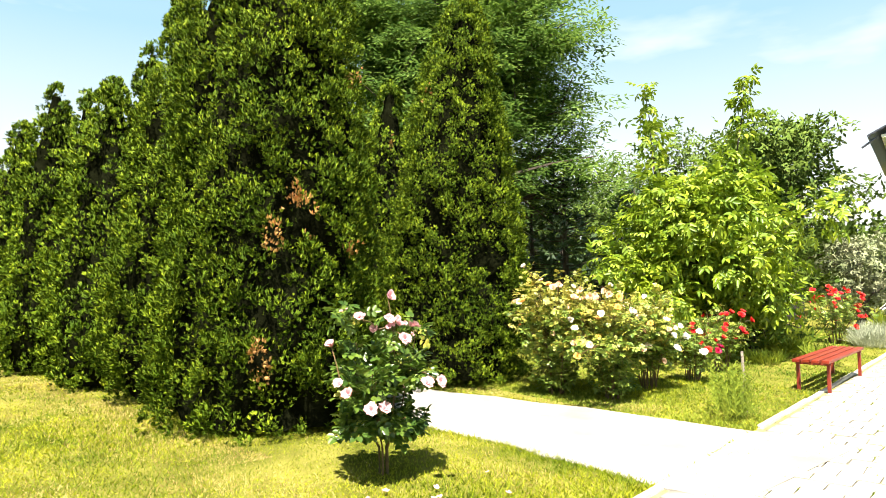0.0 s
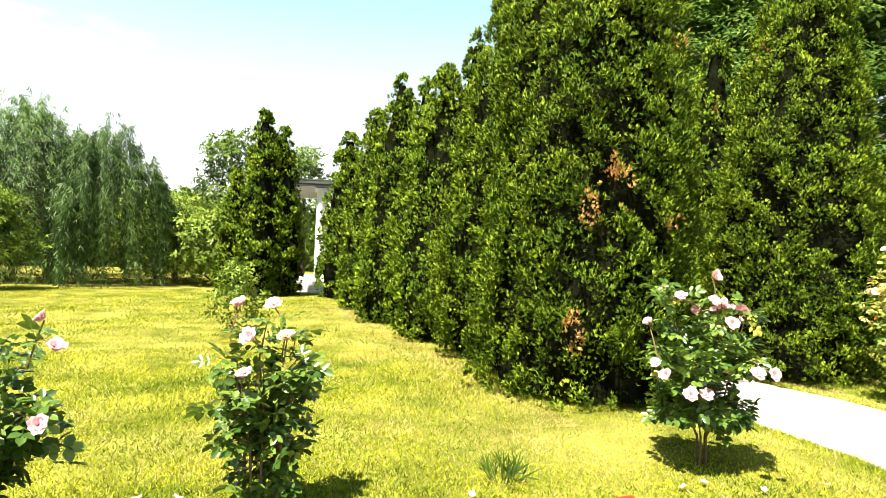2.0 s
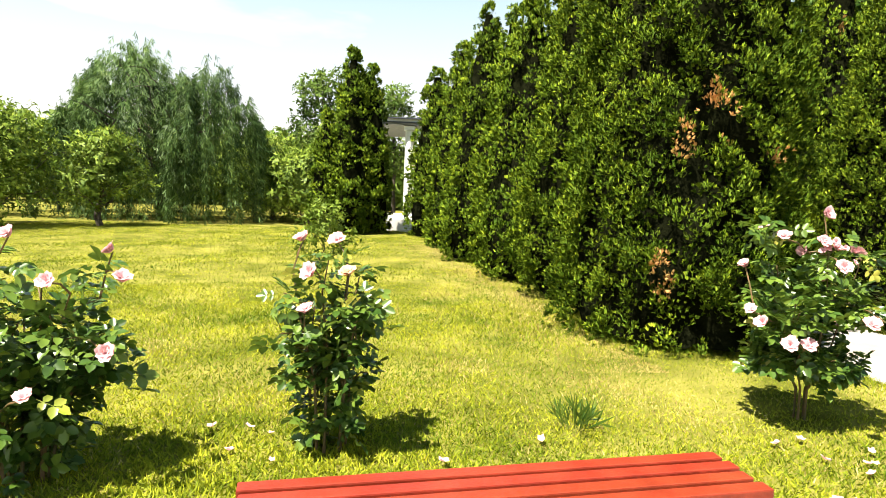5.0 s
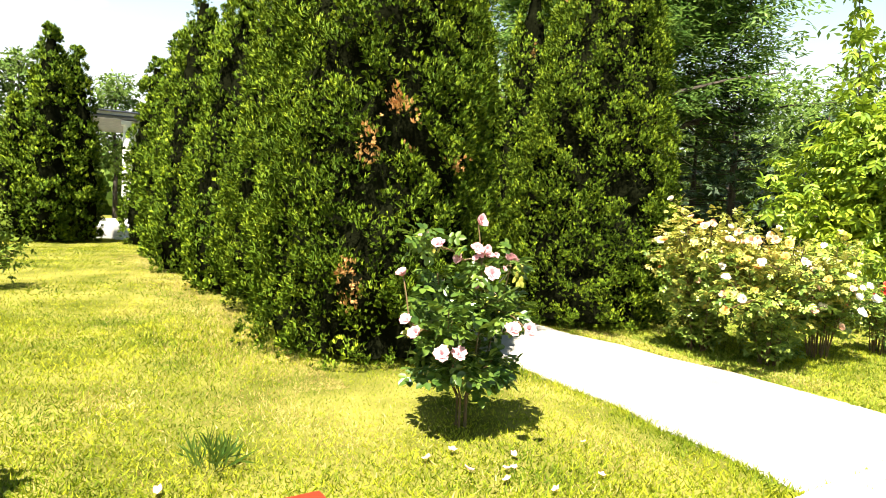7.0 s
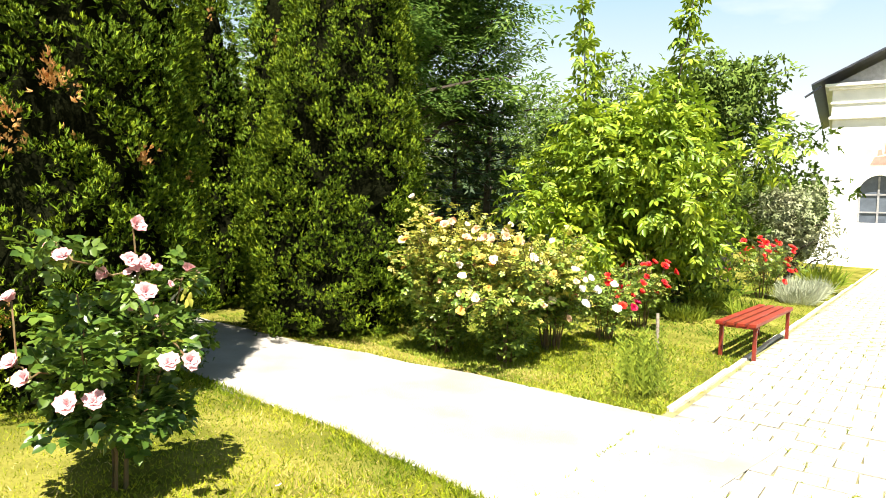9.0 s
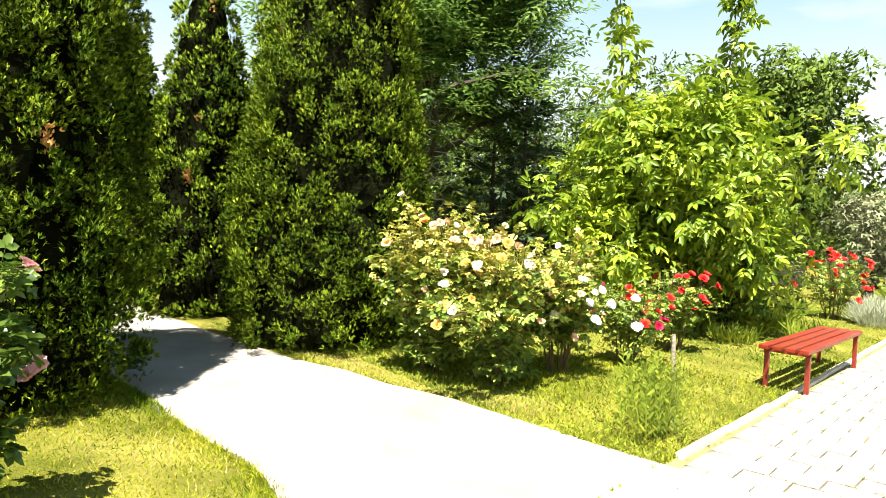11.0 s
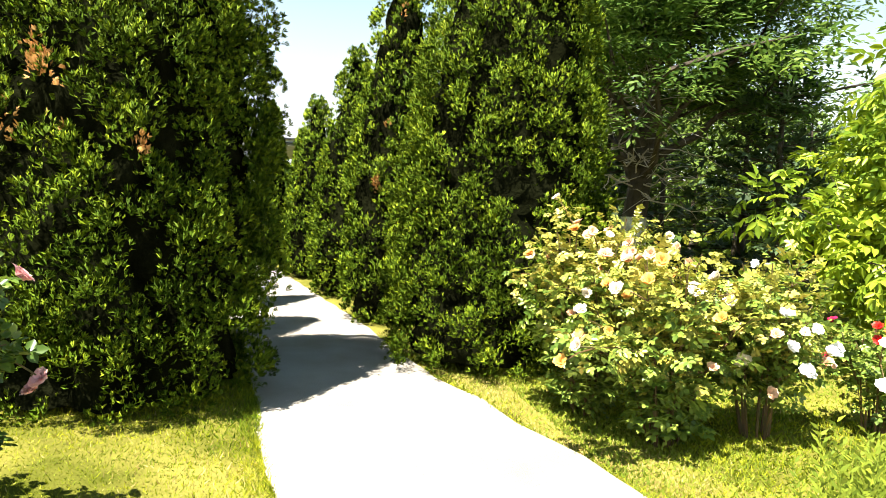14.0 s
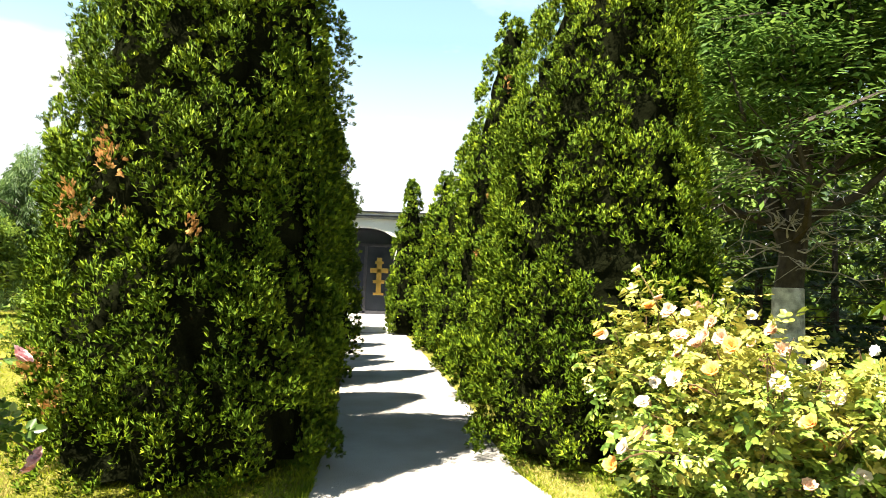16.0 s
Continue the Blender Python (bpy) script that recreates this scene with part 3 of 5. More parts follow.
    out, big = arch_outline(2.2, 0.95, 4.55, 5.3, 6.2), arch_outline(2.2, 1.02, 4.5, 5.3, 6.27)
    bm = bmesh.new()
    bm.faces.new([bm.verts.new((x, -0.006, z)) for x, z in out])
    mural = part("mural", bm, MURAL_CREAM, ch, "faded ochre arched wall painting")
    bm = bmesh.new()
    for pts in (((1.55, 4.6), (2.75, 4.6), (2.6, 5.05), (1.7, 4.95)), ((2.05, 5.1), (2.35, 5.1), (2.3, 5.75), (2.1, 5.75)), ((1.8, 5.0), (2.0, 5.05), (1.95, 5.3), (1.82, 5.25))):
        bm.faces.new([bm.verts.new((x, -0.011, z)) for x, z in pts])
    part("mural_shape", bm, MURAL_RED, mural)
    bm = bmesh.new()
    tube(bm, [(-0.5, -0.4, 8.2), (-0.7, -0.4, 8.05), (-1.15, -0.4, 7.75)], [0.05, 0.05, 0.05], 8)
    part("gutter_spout", bm, ROOF, ch)
    return ch


chapel()
church()

# ---- benches ----


def bench(x, y, turn, label, half=1.02, wide=1.0, high=0.425):
    b = thing("garden_bench", x, y, 0, label, "bench", "red slatted benches", rz=turn)
    w, foot, side, top = 0.073 * wide, half - 0.16, 0.155 * wide, high - 0.042
    for k in range(4):
        cx = (-0.150 + k * 0.100) * wide
        bm = box(bmesh.new(), cx - w / 2, -half + 0.01 * (k % 2), top, cx + w / 2, half - 0.012 * ((k + 1) % 2), high, 0.007)
        part("slat", bm, RED_PAINT, b)
    for sy in (-1, 1):
        yy = sy * foot
        bm = box(bmesh.new(), -0.18 * wide, yy - 0.02, top - 0.038, 0.18 * wide, yy + 0.02, top + 0.002, 0.004)
        part("cross_bar", bm, RED_STEEL, b)
        for sx in (-1, 1):
            bm = box(bmesh.new(), sx * side - 0.022, yy - 0.022, -0.02, sx * side + 0.022, yy + 0.022, top - 0.038, 0.004)
            part("leg", bm, RED_STEEL, b)
    return b


Z1, Z2 = float(lawn_height(-2.2, 1.4)), float(lawn_height(-3.6, 11.4))
bench(-2.22, 1.40, TURN_PLAZA, "red painted slatted wooden bench on lawn by the kerb").location.z = max(Z1, 0.0)
bench(-3.50, 11.48, TURN_PLAZA - 1.0, "red painted slatted wooden bench beside the rose bed", 1.16, 1.22, 0.45).location.z = max(Z2, 0.0)

# ---- conifers ----


def thuja_profile(u, power=0.5, foot=0.80):
    """Half-width over height: drawn in a little at the foot, fullest low down, then tapering."""
    return np.where(u < 0.16, foot + (1 - foot) * np.sin(np.clip(u / 0.16, 0, 1) * np.pi / 2), np.power(np.clip((1 - u) / 0.84, 0, 1), power))


def thuja_radius(u, th, R, h, seed, power, foot):
    """The outline, with broad swellings and narrower upright branch columns between dark clefts."""
    z = u * h
    coarse = np.stack((np.cos(th) * 1.3, np.sin(th) * 1.3, z * 0.25), axis=1)
    billow = np.stack((np.cos(th) * R * 1.9, np.sin(th) * R * 1.9, z * 0.95), axis=1)
    cleft = lumps(seed + 50, len(u), billow, 2.1)
    return R * thuja_profile(u, power, foot) * (1 + 0.09 * lumps(seed, len(u), coarse, 1.6) + 0.09 * cleft - 0.12 * np.clip(-cleft - 0.30, 0, 1))


def thuja(x, y, R, h, tufts, per, size, seed, label, withered=(), power=0.5, group="thuja conifers along the path", lean=(0.0, 0.0), foot=0.80):
    z0 = max(float(lawn_height(x, y)), 0.0)
    t = thing("thuja_tree", x, y, z0, label, "conifer tree", group)
    r = np.random.default_rng(seed)
    lean = np.array([lean[0], lean[1], 0.0])
    bm = bmesh.new()
    tube(bm, [(0, 0, -0.05), tuple(np.array([0.02, 0.01, h * 0.3]) + lean * 0.1), tuple(np.array([0, 0, h * 0.7]) + lean * 0.5)], [0.11, 0.08, 0.03], 8)
    part("trunk", bm, BARK, t)
    # inner body of twigs, coloured near black for the shade between tufts
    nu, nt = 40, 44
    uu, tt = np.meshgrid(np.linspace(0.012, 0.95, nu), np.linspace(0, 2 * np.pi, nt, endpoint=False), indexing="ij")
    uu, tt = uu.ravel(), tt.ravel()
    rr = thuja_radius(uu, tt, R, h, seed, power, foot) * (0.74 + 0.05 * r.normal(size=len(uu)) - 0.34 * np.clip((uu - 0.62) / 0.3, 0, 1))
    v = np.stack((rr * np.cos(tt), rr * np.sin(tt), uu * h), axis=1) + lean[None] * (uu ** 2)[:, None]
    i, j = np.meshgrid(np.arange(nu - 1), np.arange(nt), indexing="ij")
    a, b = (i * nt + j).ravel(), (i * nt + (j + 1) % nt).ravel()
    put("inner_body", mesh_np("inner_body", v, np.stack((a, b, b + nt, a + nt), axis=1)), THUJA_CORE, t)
    # tufts of upright fans, each lit above and dark underneath, with gaps between them
    u = r.uniform(0, 1, tufts * 3)
    u = u[r.uniform(0, 1, tufts * 3) < np.maximum(thuja_profile(u, power), 0.45)][:tufts] * 0.975 + 0.008
    k = len(u)
    th = r.uniform(0, 2 * np.pi, k)
    grow = (max(size, 0.075) / 0.10) ** 0.5
    c = r.uniform(0.11, 0.23, k) * grow * np.where(u > 0.85, 0.55, 1.0)
    rad = np.maximum(thuja_radius(u, th, R, h, seed, power, foot) * r.uniform(0.86, 1.04, k) - c * 0.7, 0.0)
    centre = np.stack((rad * np.cos(th), rad * np.sin(th), np.maximum(u * h - 0.08 * (u < 0.05), 0.0)), axis=1) + lean[None] * (u ** 2)[:, None]
    normal = np.stack((np.cos(th), np.sin(th), 0.30 + 1.2 * np.power(u, 4)), axis=1)
    tone = np.repeat(r.uniform(0, 1, k), per)
    centre, normal, c = np.repeat(centre, per, 0), unit(np.repeat(normal, per, 0)), np.repeat(c, per)
    m = len(c)
    w = unit(normal * 0.80 + np.array([[0, 0, 0.30]]) + r.normal(size=(m, 3)) * 0.56)
    deep = np.sqrt(r.uniform(0.16, 1.0, m))
    pos = centre + w * (c * deep)[:, None] * np.array([[1, 1, 1.35]])
    pos[:, 2] = np.maximum(pos[:, 2], 0.02)
    d = w * 0.75 + np.array([[0, 0, 0.62]]) + r.normal(size=(m, 3)) * 0.28
    roll = np.pi / 2 + r.normal(size=m) * 0.9
    rot = frames_from(d, roll)
    sz = size * r.uniform(0.7, 1.25, m)
    # outer upward sprays take the lighter green: new growth plus painted sunlight
    lit_fresh = (deep > 0.72) & (w[:, 2] > -0.05) & (r.uniform(0, 1, m) < 0.2 + 0.7 * tone)
    shade = unit(w + np.array([[0, 0, 0.12]]) + r.normal(size=(m, 3)) * 0.22)
    fans = FANS if size < 0.075 else FANS_MID if size < 0.15 else [SPRAY_FAR]
    which = r.integers(0, len(fans), m)
    alive = np.ones(m, bool)
    for wx, wy, wz, wr in withered:
        ang = np.arctan2(pos[:, 1], pos[:, 0]) - math.atan2(wy - y, wx - x)
        ang = (ang + np.pi) % (2 * np.pi) - np.pi
        q = np.hypot(ang * R * 1.25, (pos[:, 2] - wz + z0) * 0.7)
        dead = alive & (q < wr * (0.35 + 0.75 * r.uniform(0, 1, m)))
        alive &= ~dead
        if dead.any():
            ob = put("withered_spray", mesh_np("withered_spray", *scatter(*FANS_MID[1], pos[dead] * np.array([[1.03, 1.03, 1]]), rot[dead], sz[dead] * 0.9)), DEAD, t)
            tagged(ob, "dry orange-brown dead sprays", kind="stuff")

    def leaves(name, mask, mat, scale, label=""):
        vs, fs, ns, n = [], [], [], 0
        for q, (tv, tf) in enumerate(fans):
            pick = mask & (which == q)
            v, f = scatter(tv, tf, pos[pick], rot[pick], sz[pick] * scale)
            lobes = len(tv) // 4
            nn = np.repeat(shade[pick], lobes, 0)
            nn = unit(nn + r.normal(size=nn.shape) * 0.42)
            vs.append(v)
            fs.append(f + n)
            ns.append(np.repeat(nn, 4, 0))
            n += len(v)
        me = mesh_np(name, np.concatenate(vs), np.concatenate(fs))
        put(name, round_normals(me, np.concatenate(ns)), mat, t, label)

    leaves("crown", alive & ~lit_fresh, THUJA, 1.0)
    leaves("fresh_growth", alive & lit_fresh, THUJA_TIP, 0.92, "bright yellow-green new tips, sunlit tone in their colour")
    return t


TREE = "tall dense green thuja conifer beside the concrete path"
thuja(-6.62, 3.97, 1.30, 7.0, 1850, 37, 0.062, 11, "tall dense green thuja with dry orange-brown patches", power=0.34, foot=0.98,
      withered=((-5.42, 3.68, 2.46, 0.15), (-5.42, 3.84, 2.24, 0.15), (-5.36, 3.42, 2.05, 0.15), (-5.36, 3.26, 0.86, 0.18), (-5.72, 4.75, 3.95, 0.15), (-5.45, 4.35, 1.95, 0.09)))
thuja(-8.75, 3.65, 1.04, 5.7, 900, 28, 0.073, 12, TREE, power=0.54)
thuja(-11.5, 3.85, 0.80, 5.85, 560, 19, 0.090, 14, TREE, power=0.65)
thuja(-11.0, 3.18, 0.98, 4.95, 720, 19, 0.090, 13, TREE, power=0.55)
thuja(-12.9, 3.12, 0.72, 5.2, 500, 17, 0.092, 27, TREE, power=0.6)
thuja(-13.7, 2.74, 0.95, 5.5, 680, 17, 0.096, 15, TREE, power=0.6)
thuja(-16.6, 2.47, 0.92, 5.3, 500, 17, 0.115, 16, TREE, power=0.55)
thuja(-20.6, 2.05, 0.92, 5.4, 360, 20, 0.135, 17, TREE, power=0.48)
LAWN_TREE = "tall dark green thuja standing on the lawn"
thuja(-20.9, -0.65, 0.90, 5.95, 420, 20, 0.135, 18, LAWN_TREE, power=0.52, group="thuja conifers on the lawn")
thuja(-21.1, -0.05, 0.78, 5.5, 320, 20, 0.135, 19, LAWN_TREE, power=0.55, group="thuja conifers on the lawn")
thuja(-20.8, -1.45, 0.62, 3.9, 230, 20, 0.135, 20, LAWN_TREE, power=0.6, group="thuja conifers on the lawn")
thuja(-7.66, 7.62, 1.22, 6.35, 1400, 39, 0.062, 21, "tall dense green thuja beside the peach roses", power=0.44, withered=((-7.5, 6.5, 4.6, 0.14),), lean=(0.05, 0.28), foot=0.94)
thuja(-10.0, 7.95, 0.85, 5.55, 600, 19, 0.088, 26, TREE, power=0.52, withered=((-9.3, 7.5, 4.3, 0.15),))
thuja(-10.5, 6.95, 0.88, 5.75, 560, 28, 0.080, 22, "tall green thuja with a small dry patch", power=0.48, withered=((-9.75, 6.4, 2.0, 0.14), (-9.7, 6.5, 2.9, 0.10), (-9.8, 6.8, 4.5, 0.14)))
thuja(-13.6, 6.58, 0.88, 4.85, 540, 18, 0.094, 23, TREE, power=0.52)
thuja(-17.0, 6.00, 0.82, 4.5, 400, 17, 0.115, 24, TREE, power=0.52)
thuja(-21.9, 4.8, 0.74, 5.0, 290, 20, 0.135, 25, TREE, power=0.52)

# ---- broadleaf trees ----


def limbs(bm, base, top, r0, count, seed, spread, z_low, levels=2, sides=7):
    """A trunk with bent limbs; returns the limb ends for the leaves."""
    r = np.random.default_rng(seed)
    base, top = np.array(base, float), np.array(top, float)
    n = 7
    pts = [base + (top - base) * k / n + np.array([r.normal() * 0.06, r.normal() * 0.06, 0]) * (k > 0) for k in range(n + 1)]
    tube(bm, pts, [r0 * (1 - 0.85 * k / n) for k in range(n + 1)], sides + 3)
    tips = []
    for k in range(count):
        f = z_low + (1 - z_low) * (k + r.uniform(0, 0.8)) / count
        f = min(f, 0.97)
        s = base + (top - base) * f
        a = k * 2.4 + r.uniform(-0.5, 0.5)
        ln = spread * (1.15 - 0.75 * f) * r.uniform(0.75, 1.15)
        d = np.array([math.cos(a), math.sin(a), r.uniform(0.15, 0.7)])
        d /= np.linalg.norm(d)
        p = [s]
        for q in range(1, 5):
            p.append(s + d * ln * q / 4 + np.array([r.normal(), r.normal(), r.normal()]) * 0.05 * ln + np.array([0, 0, 0.03 * ln * q]))
        rad = r0 * (0.42 - 0.28 * f)
        tube(bm, p, [rad * (1 - 0.2 * q) for q in range(5)], 5)
        tips += p[2:]
        for g in range(levels):
            e = p[2 + g % 3]
            d2 = d + r.normal(size=3) * 0.7
            d2 /= np.linalg.norm(d2)
            l2 = ln * r.uniform(0.3, 0.5)
            pp = [e, e + d2 * l2 * 0.5 + np.array([0, 0, 0.05]), e + d2 * l2]
            tube(bm, pp, [rad * 0.4, rad * 0.25, rad * 0.1], 4)
            tips += pp[1:]
    tips.append(top)
    return np.array(tips)


def crown_points(tips, n, spread, seed, droop=0.0):
    r = np.random.default_rng(seed)
    c = tips[r.integers(0, len(tips), n)]
    g = r.normal(size=(n, 3))
    g /= np.linalg.norm(g, axis=1, keepdims=True)
    p = c + g * (spread * np.power(r.uniform(0.05, 1, (n, 1)), 0.5)) * np.array([[1, 1, 0.75]])
    d = g * 0.8 + r.normal(size=(n, 3)) * 0.4 + np.array([[0, 0, -droop]])
    return p, d, r


def walnut():
    x, y = -6.35, 12.75
    z0 = float(lawn_height(x, y))
    t = thing("walnut_tree", x, y, z0, "young bright green walnut tree behind the roses", "tree")
    bm = bmesh.new()
    tips = limbs(bm, (0, 0, -0.05), (0.1, 0.1, 3.0), 0.09, 26, 31, 1.9, 0.12, 3)
    shoots = []
    for sx, sy, hz in ((-0.70, -0.45, 5.5), (0.95, 0.45, 5.45), (0.4, 0.7, 4.1)):
        b = np.array([sx * 0.6, sy * 0.6, 1.9])
        e = np.array([sx, sy, hz])
        p = [b + (e - b) * k / 5 + np.array([0.03 * math.sin(k * 2), 0.03 * math.cos(k), 0]) for k in range(6)]
        tube(bm, p, [0.03, 0.026, 0.022, 0.016, 0.011, 0.006], 5)
        shoots += p[2:]
        shoots += [(p[k] + p[k + 1]) / 2 for k in range(2, 5)]
    part("trunk", bm, BARK, t)
    tips = tips[tips[:, 2] > 0.35]
    p, d, r = crown_points(tips, 5200, 0.50, 32, 0.5)
    ps, ds, _ = crown_points(np.array(shoots), 300, 0.13, 33, 0.5)
    p, d = np.concatenate((p, ps)), np.concatenate((d, ds))
    ok = p[:, 2] > 0.15
    p, d = p[ok], d[ok]
    rot = frames_from(d, r.normal(size=len(p)) * 0.5)
    put("crown", mesh_np("crown", *scatter(*PINNATE, p, rot, 0.30 * r.uniform(0.7, 1.2, len(p)))), WALNUT, t)


def locust():
    x, y = -12.3, 12.05
    z0 = float(lawn_height(x, y))
    t = thing("locust_tree", x, y, z0, "big dark feathery tree with whitewashed trunk", "tree")
    bm = bmesh.new()
    tips = limbs(bm, (0, 0, 1.65), (0.4, 0.5, 9.6), 0.24, 60, 41, 3.15, 0.10, 4, 8)
    tips = np.concatenate((tips, limbs(bm, (0, 0, 2.4), (-1.7, -1.9, 9.2), 0.15, 34, 44, 2.1, 0.35, 3)))
    part("trunk", bm, BARK, t)
    bm = bmesh.new()
    tube(bm, [(0, 0, -0.1), (0, 0, 0.3), (0.01, 0, 1.1), (0, 0, 1.76)], [0.36, 0.29, 0.265, 0.255], 14)
    part("whitewash", bm, LIME, t, "chalky whitewashed lower trunk")
    tips = tips[(tips[:, 2] > 4.3) | ((tips[:, 2] > 3.0) & (np.hypot(tips[:, 0], tips[:, 1]) > 2.3))]
    r = np.random.default_rng(42)
    n = 31000
    pad = np.concatenate((tips, tips[r.integers(0, len(tips), 60)] + r.normal(size=(60, 3)) * np.array([[0.5, 0.5, 0.2]])))
    pick = r.integers(0, len(pad), n)
    a, q = r.uniform(0, 6.28, n), np.sqrt(r.uniform(0, 1, n))
    p = pad[pick] + np.stack((0.62 * q * np.cos(a), 0.62 * q * np.sin(a), 0.10 * r.normal(size=n) - 0.16 * q * q), axis=1)
    d = np.stack((np.cos(a), np.sin(a), -0.25 + 0.2 * r.normal(size=n)), axis=1) + r.normal(size=(n, 3)) * np.array([[0.5, 0.5, 0.15]])
    rot = frames_from(d, r.normal(size=n) * 0.35)
    put("crown", mesh_np("crown", *scatter(*LACE, p, rot, 0.44 * r.uniform(0.7, 1.25, n))), LOCUST, t)
    r = np.random.default_rng(43)
    for k in range(46):
        a, z = r.uniform(-1.9, 1.1), r.uniform(2.1, 4.7)
        ln = r.uniform(0.9, 2.3)
        pts = [np.array([0.15 * math.cos(a), 0.15 * math.sin(a), z])]
        for q in range(5):
            a += r.normal() * 0.22
            pts.append(pts[-1] + np.array([math.cos(a), math.sin(a), r.uniform(-0.55, 0.35)]) * ln / 5 + r.normal(size=3) * 0.06)
        bm = tube(bmesh.new(), pts, [0.020, 0.017, 0.014, 0.011, 0.008, 0.004], 4)
        for q in (2, 3, 4):
            e = pts[q] + r.normal(size=3) * np.array([0.22, 0.22, 0.2])
            tube(bm, [pts[q], (pts[q] + e) / 2 + r.normal(size=3) * 0.03, e], [0.009, 0.007, 0.003], 4)
        part("dead_branch", bm, BARE_WOOD, t, "bare grey dead branch")


def spruce(x, y, h, R, seed, label):
    z0 = float(lawn_height(x, y))
    t = thing("spruce_tree", x, y, z0, label, "conifer tree", "spruces behind the rose bed")
    r = np.random.default_rng(seed)
    bm = bmesh.new()
    tube(bm, [(0, 0, -0.05), (0, 0, h * 0.5), (0, 0, h)], [0.12, 0.07, 0.012], 8)
    ps, ds = [], []
    for k in range(int(h * 13)):
        f = (k + r.uniform()) / (h * 13)
        z, a = 0.35 + f * (h - 0.4), r.uniform(0, 6.28)
        ln = R * (1 - f) ** 0.85 * r.uniform(0.8, 1.1) + 0.1
        d = np.array([math.cos(a), math.sin(a), -0.12 + 0.5 * f])
        e = np.array([0, 0, z]) + d * ln
        tube(bm, [(0, 0, z), tuple(np.array([0, 0, z]) + d * ln * 0.6 - np.array([0, 0, 0.05])), tuple(e)], [0.02, 0.014, 0.005], 4)
        for q in range(int(5 + ln * 12)):
            s = r.uniform(0.15, 1.05)
            ps.append(np.array([0, 0, z]) + d * ln * s + r.normal(size=3) * np.array([0.09, 0.09, 0.035]))
            ds.append(d + r.normal(size=3) * 0.55)
    part("trunk", bm, BARK, t)
    ps, ds = np.array(ps), np.array(ds)
    rot = frames_from(ds, r.normal(size=len(ps)) * 0.5)
    put("crown", mesh_np("crown", *scatter(*SPRAY_FAR, ps, rot, 0.30 * r.uniform(0.7, 1.2, len(ps)))), SPRUCE, t)


def leafy(name, x, y, h, R, n, leaf, mat, seed, label, category, low=0.25, group="", trunk=0.12, limbs_n=18):
    z0 = max(float(lawn_height(x, y)), -0.05)
    t = thing(name, x, y, z0, label, category, group)
    bm = bmesh.new()
    tips = limbs(bm, (0, 0, -0.1), (0, 0, h * 0.88), trunk, limbs_n, seed, R * 0.95, low, 3)
    part("trunk", bm, BARK, t)
    tips = tips[tips[:, 2] > low * h * 0.7]
    p, d, r = crown_points(tips, int(n * 1.0), R * 0.36, seed + 1, 0.2)
    p[:, 2] = np.maximum(p[:, 2], 0.1)
    rot = frames_from(d, r.uniform(-1.5, 1.5, len(p)))
    near = tips[r.integers(0, len(tips), (len(p), 24))]
    gap = np.linalg.norm(near - p[:, None], axis=2)
    near = near[np.arange(len(p)), np.argmin(gap, axis=1)]
    out = (p - np.array([[0, 0, h * 0.4]])) / np.array([[R, R, h * 0.5]]) + unit(p - near) * 0.6 + r.normal(size=p.shape) * 0.25
    me = mesh_np("crown", *scatter(*TWIG_LEAVES, p, rot, leaf * 1.2 * r.uniform(0.7, 1.3, len(p))))
    put("crown", round_normals(me, np.repeat(unit(out), len(TWIG_LEAVES[0]), 0)), mat, t)
    return t


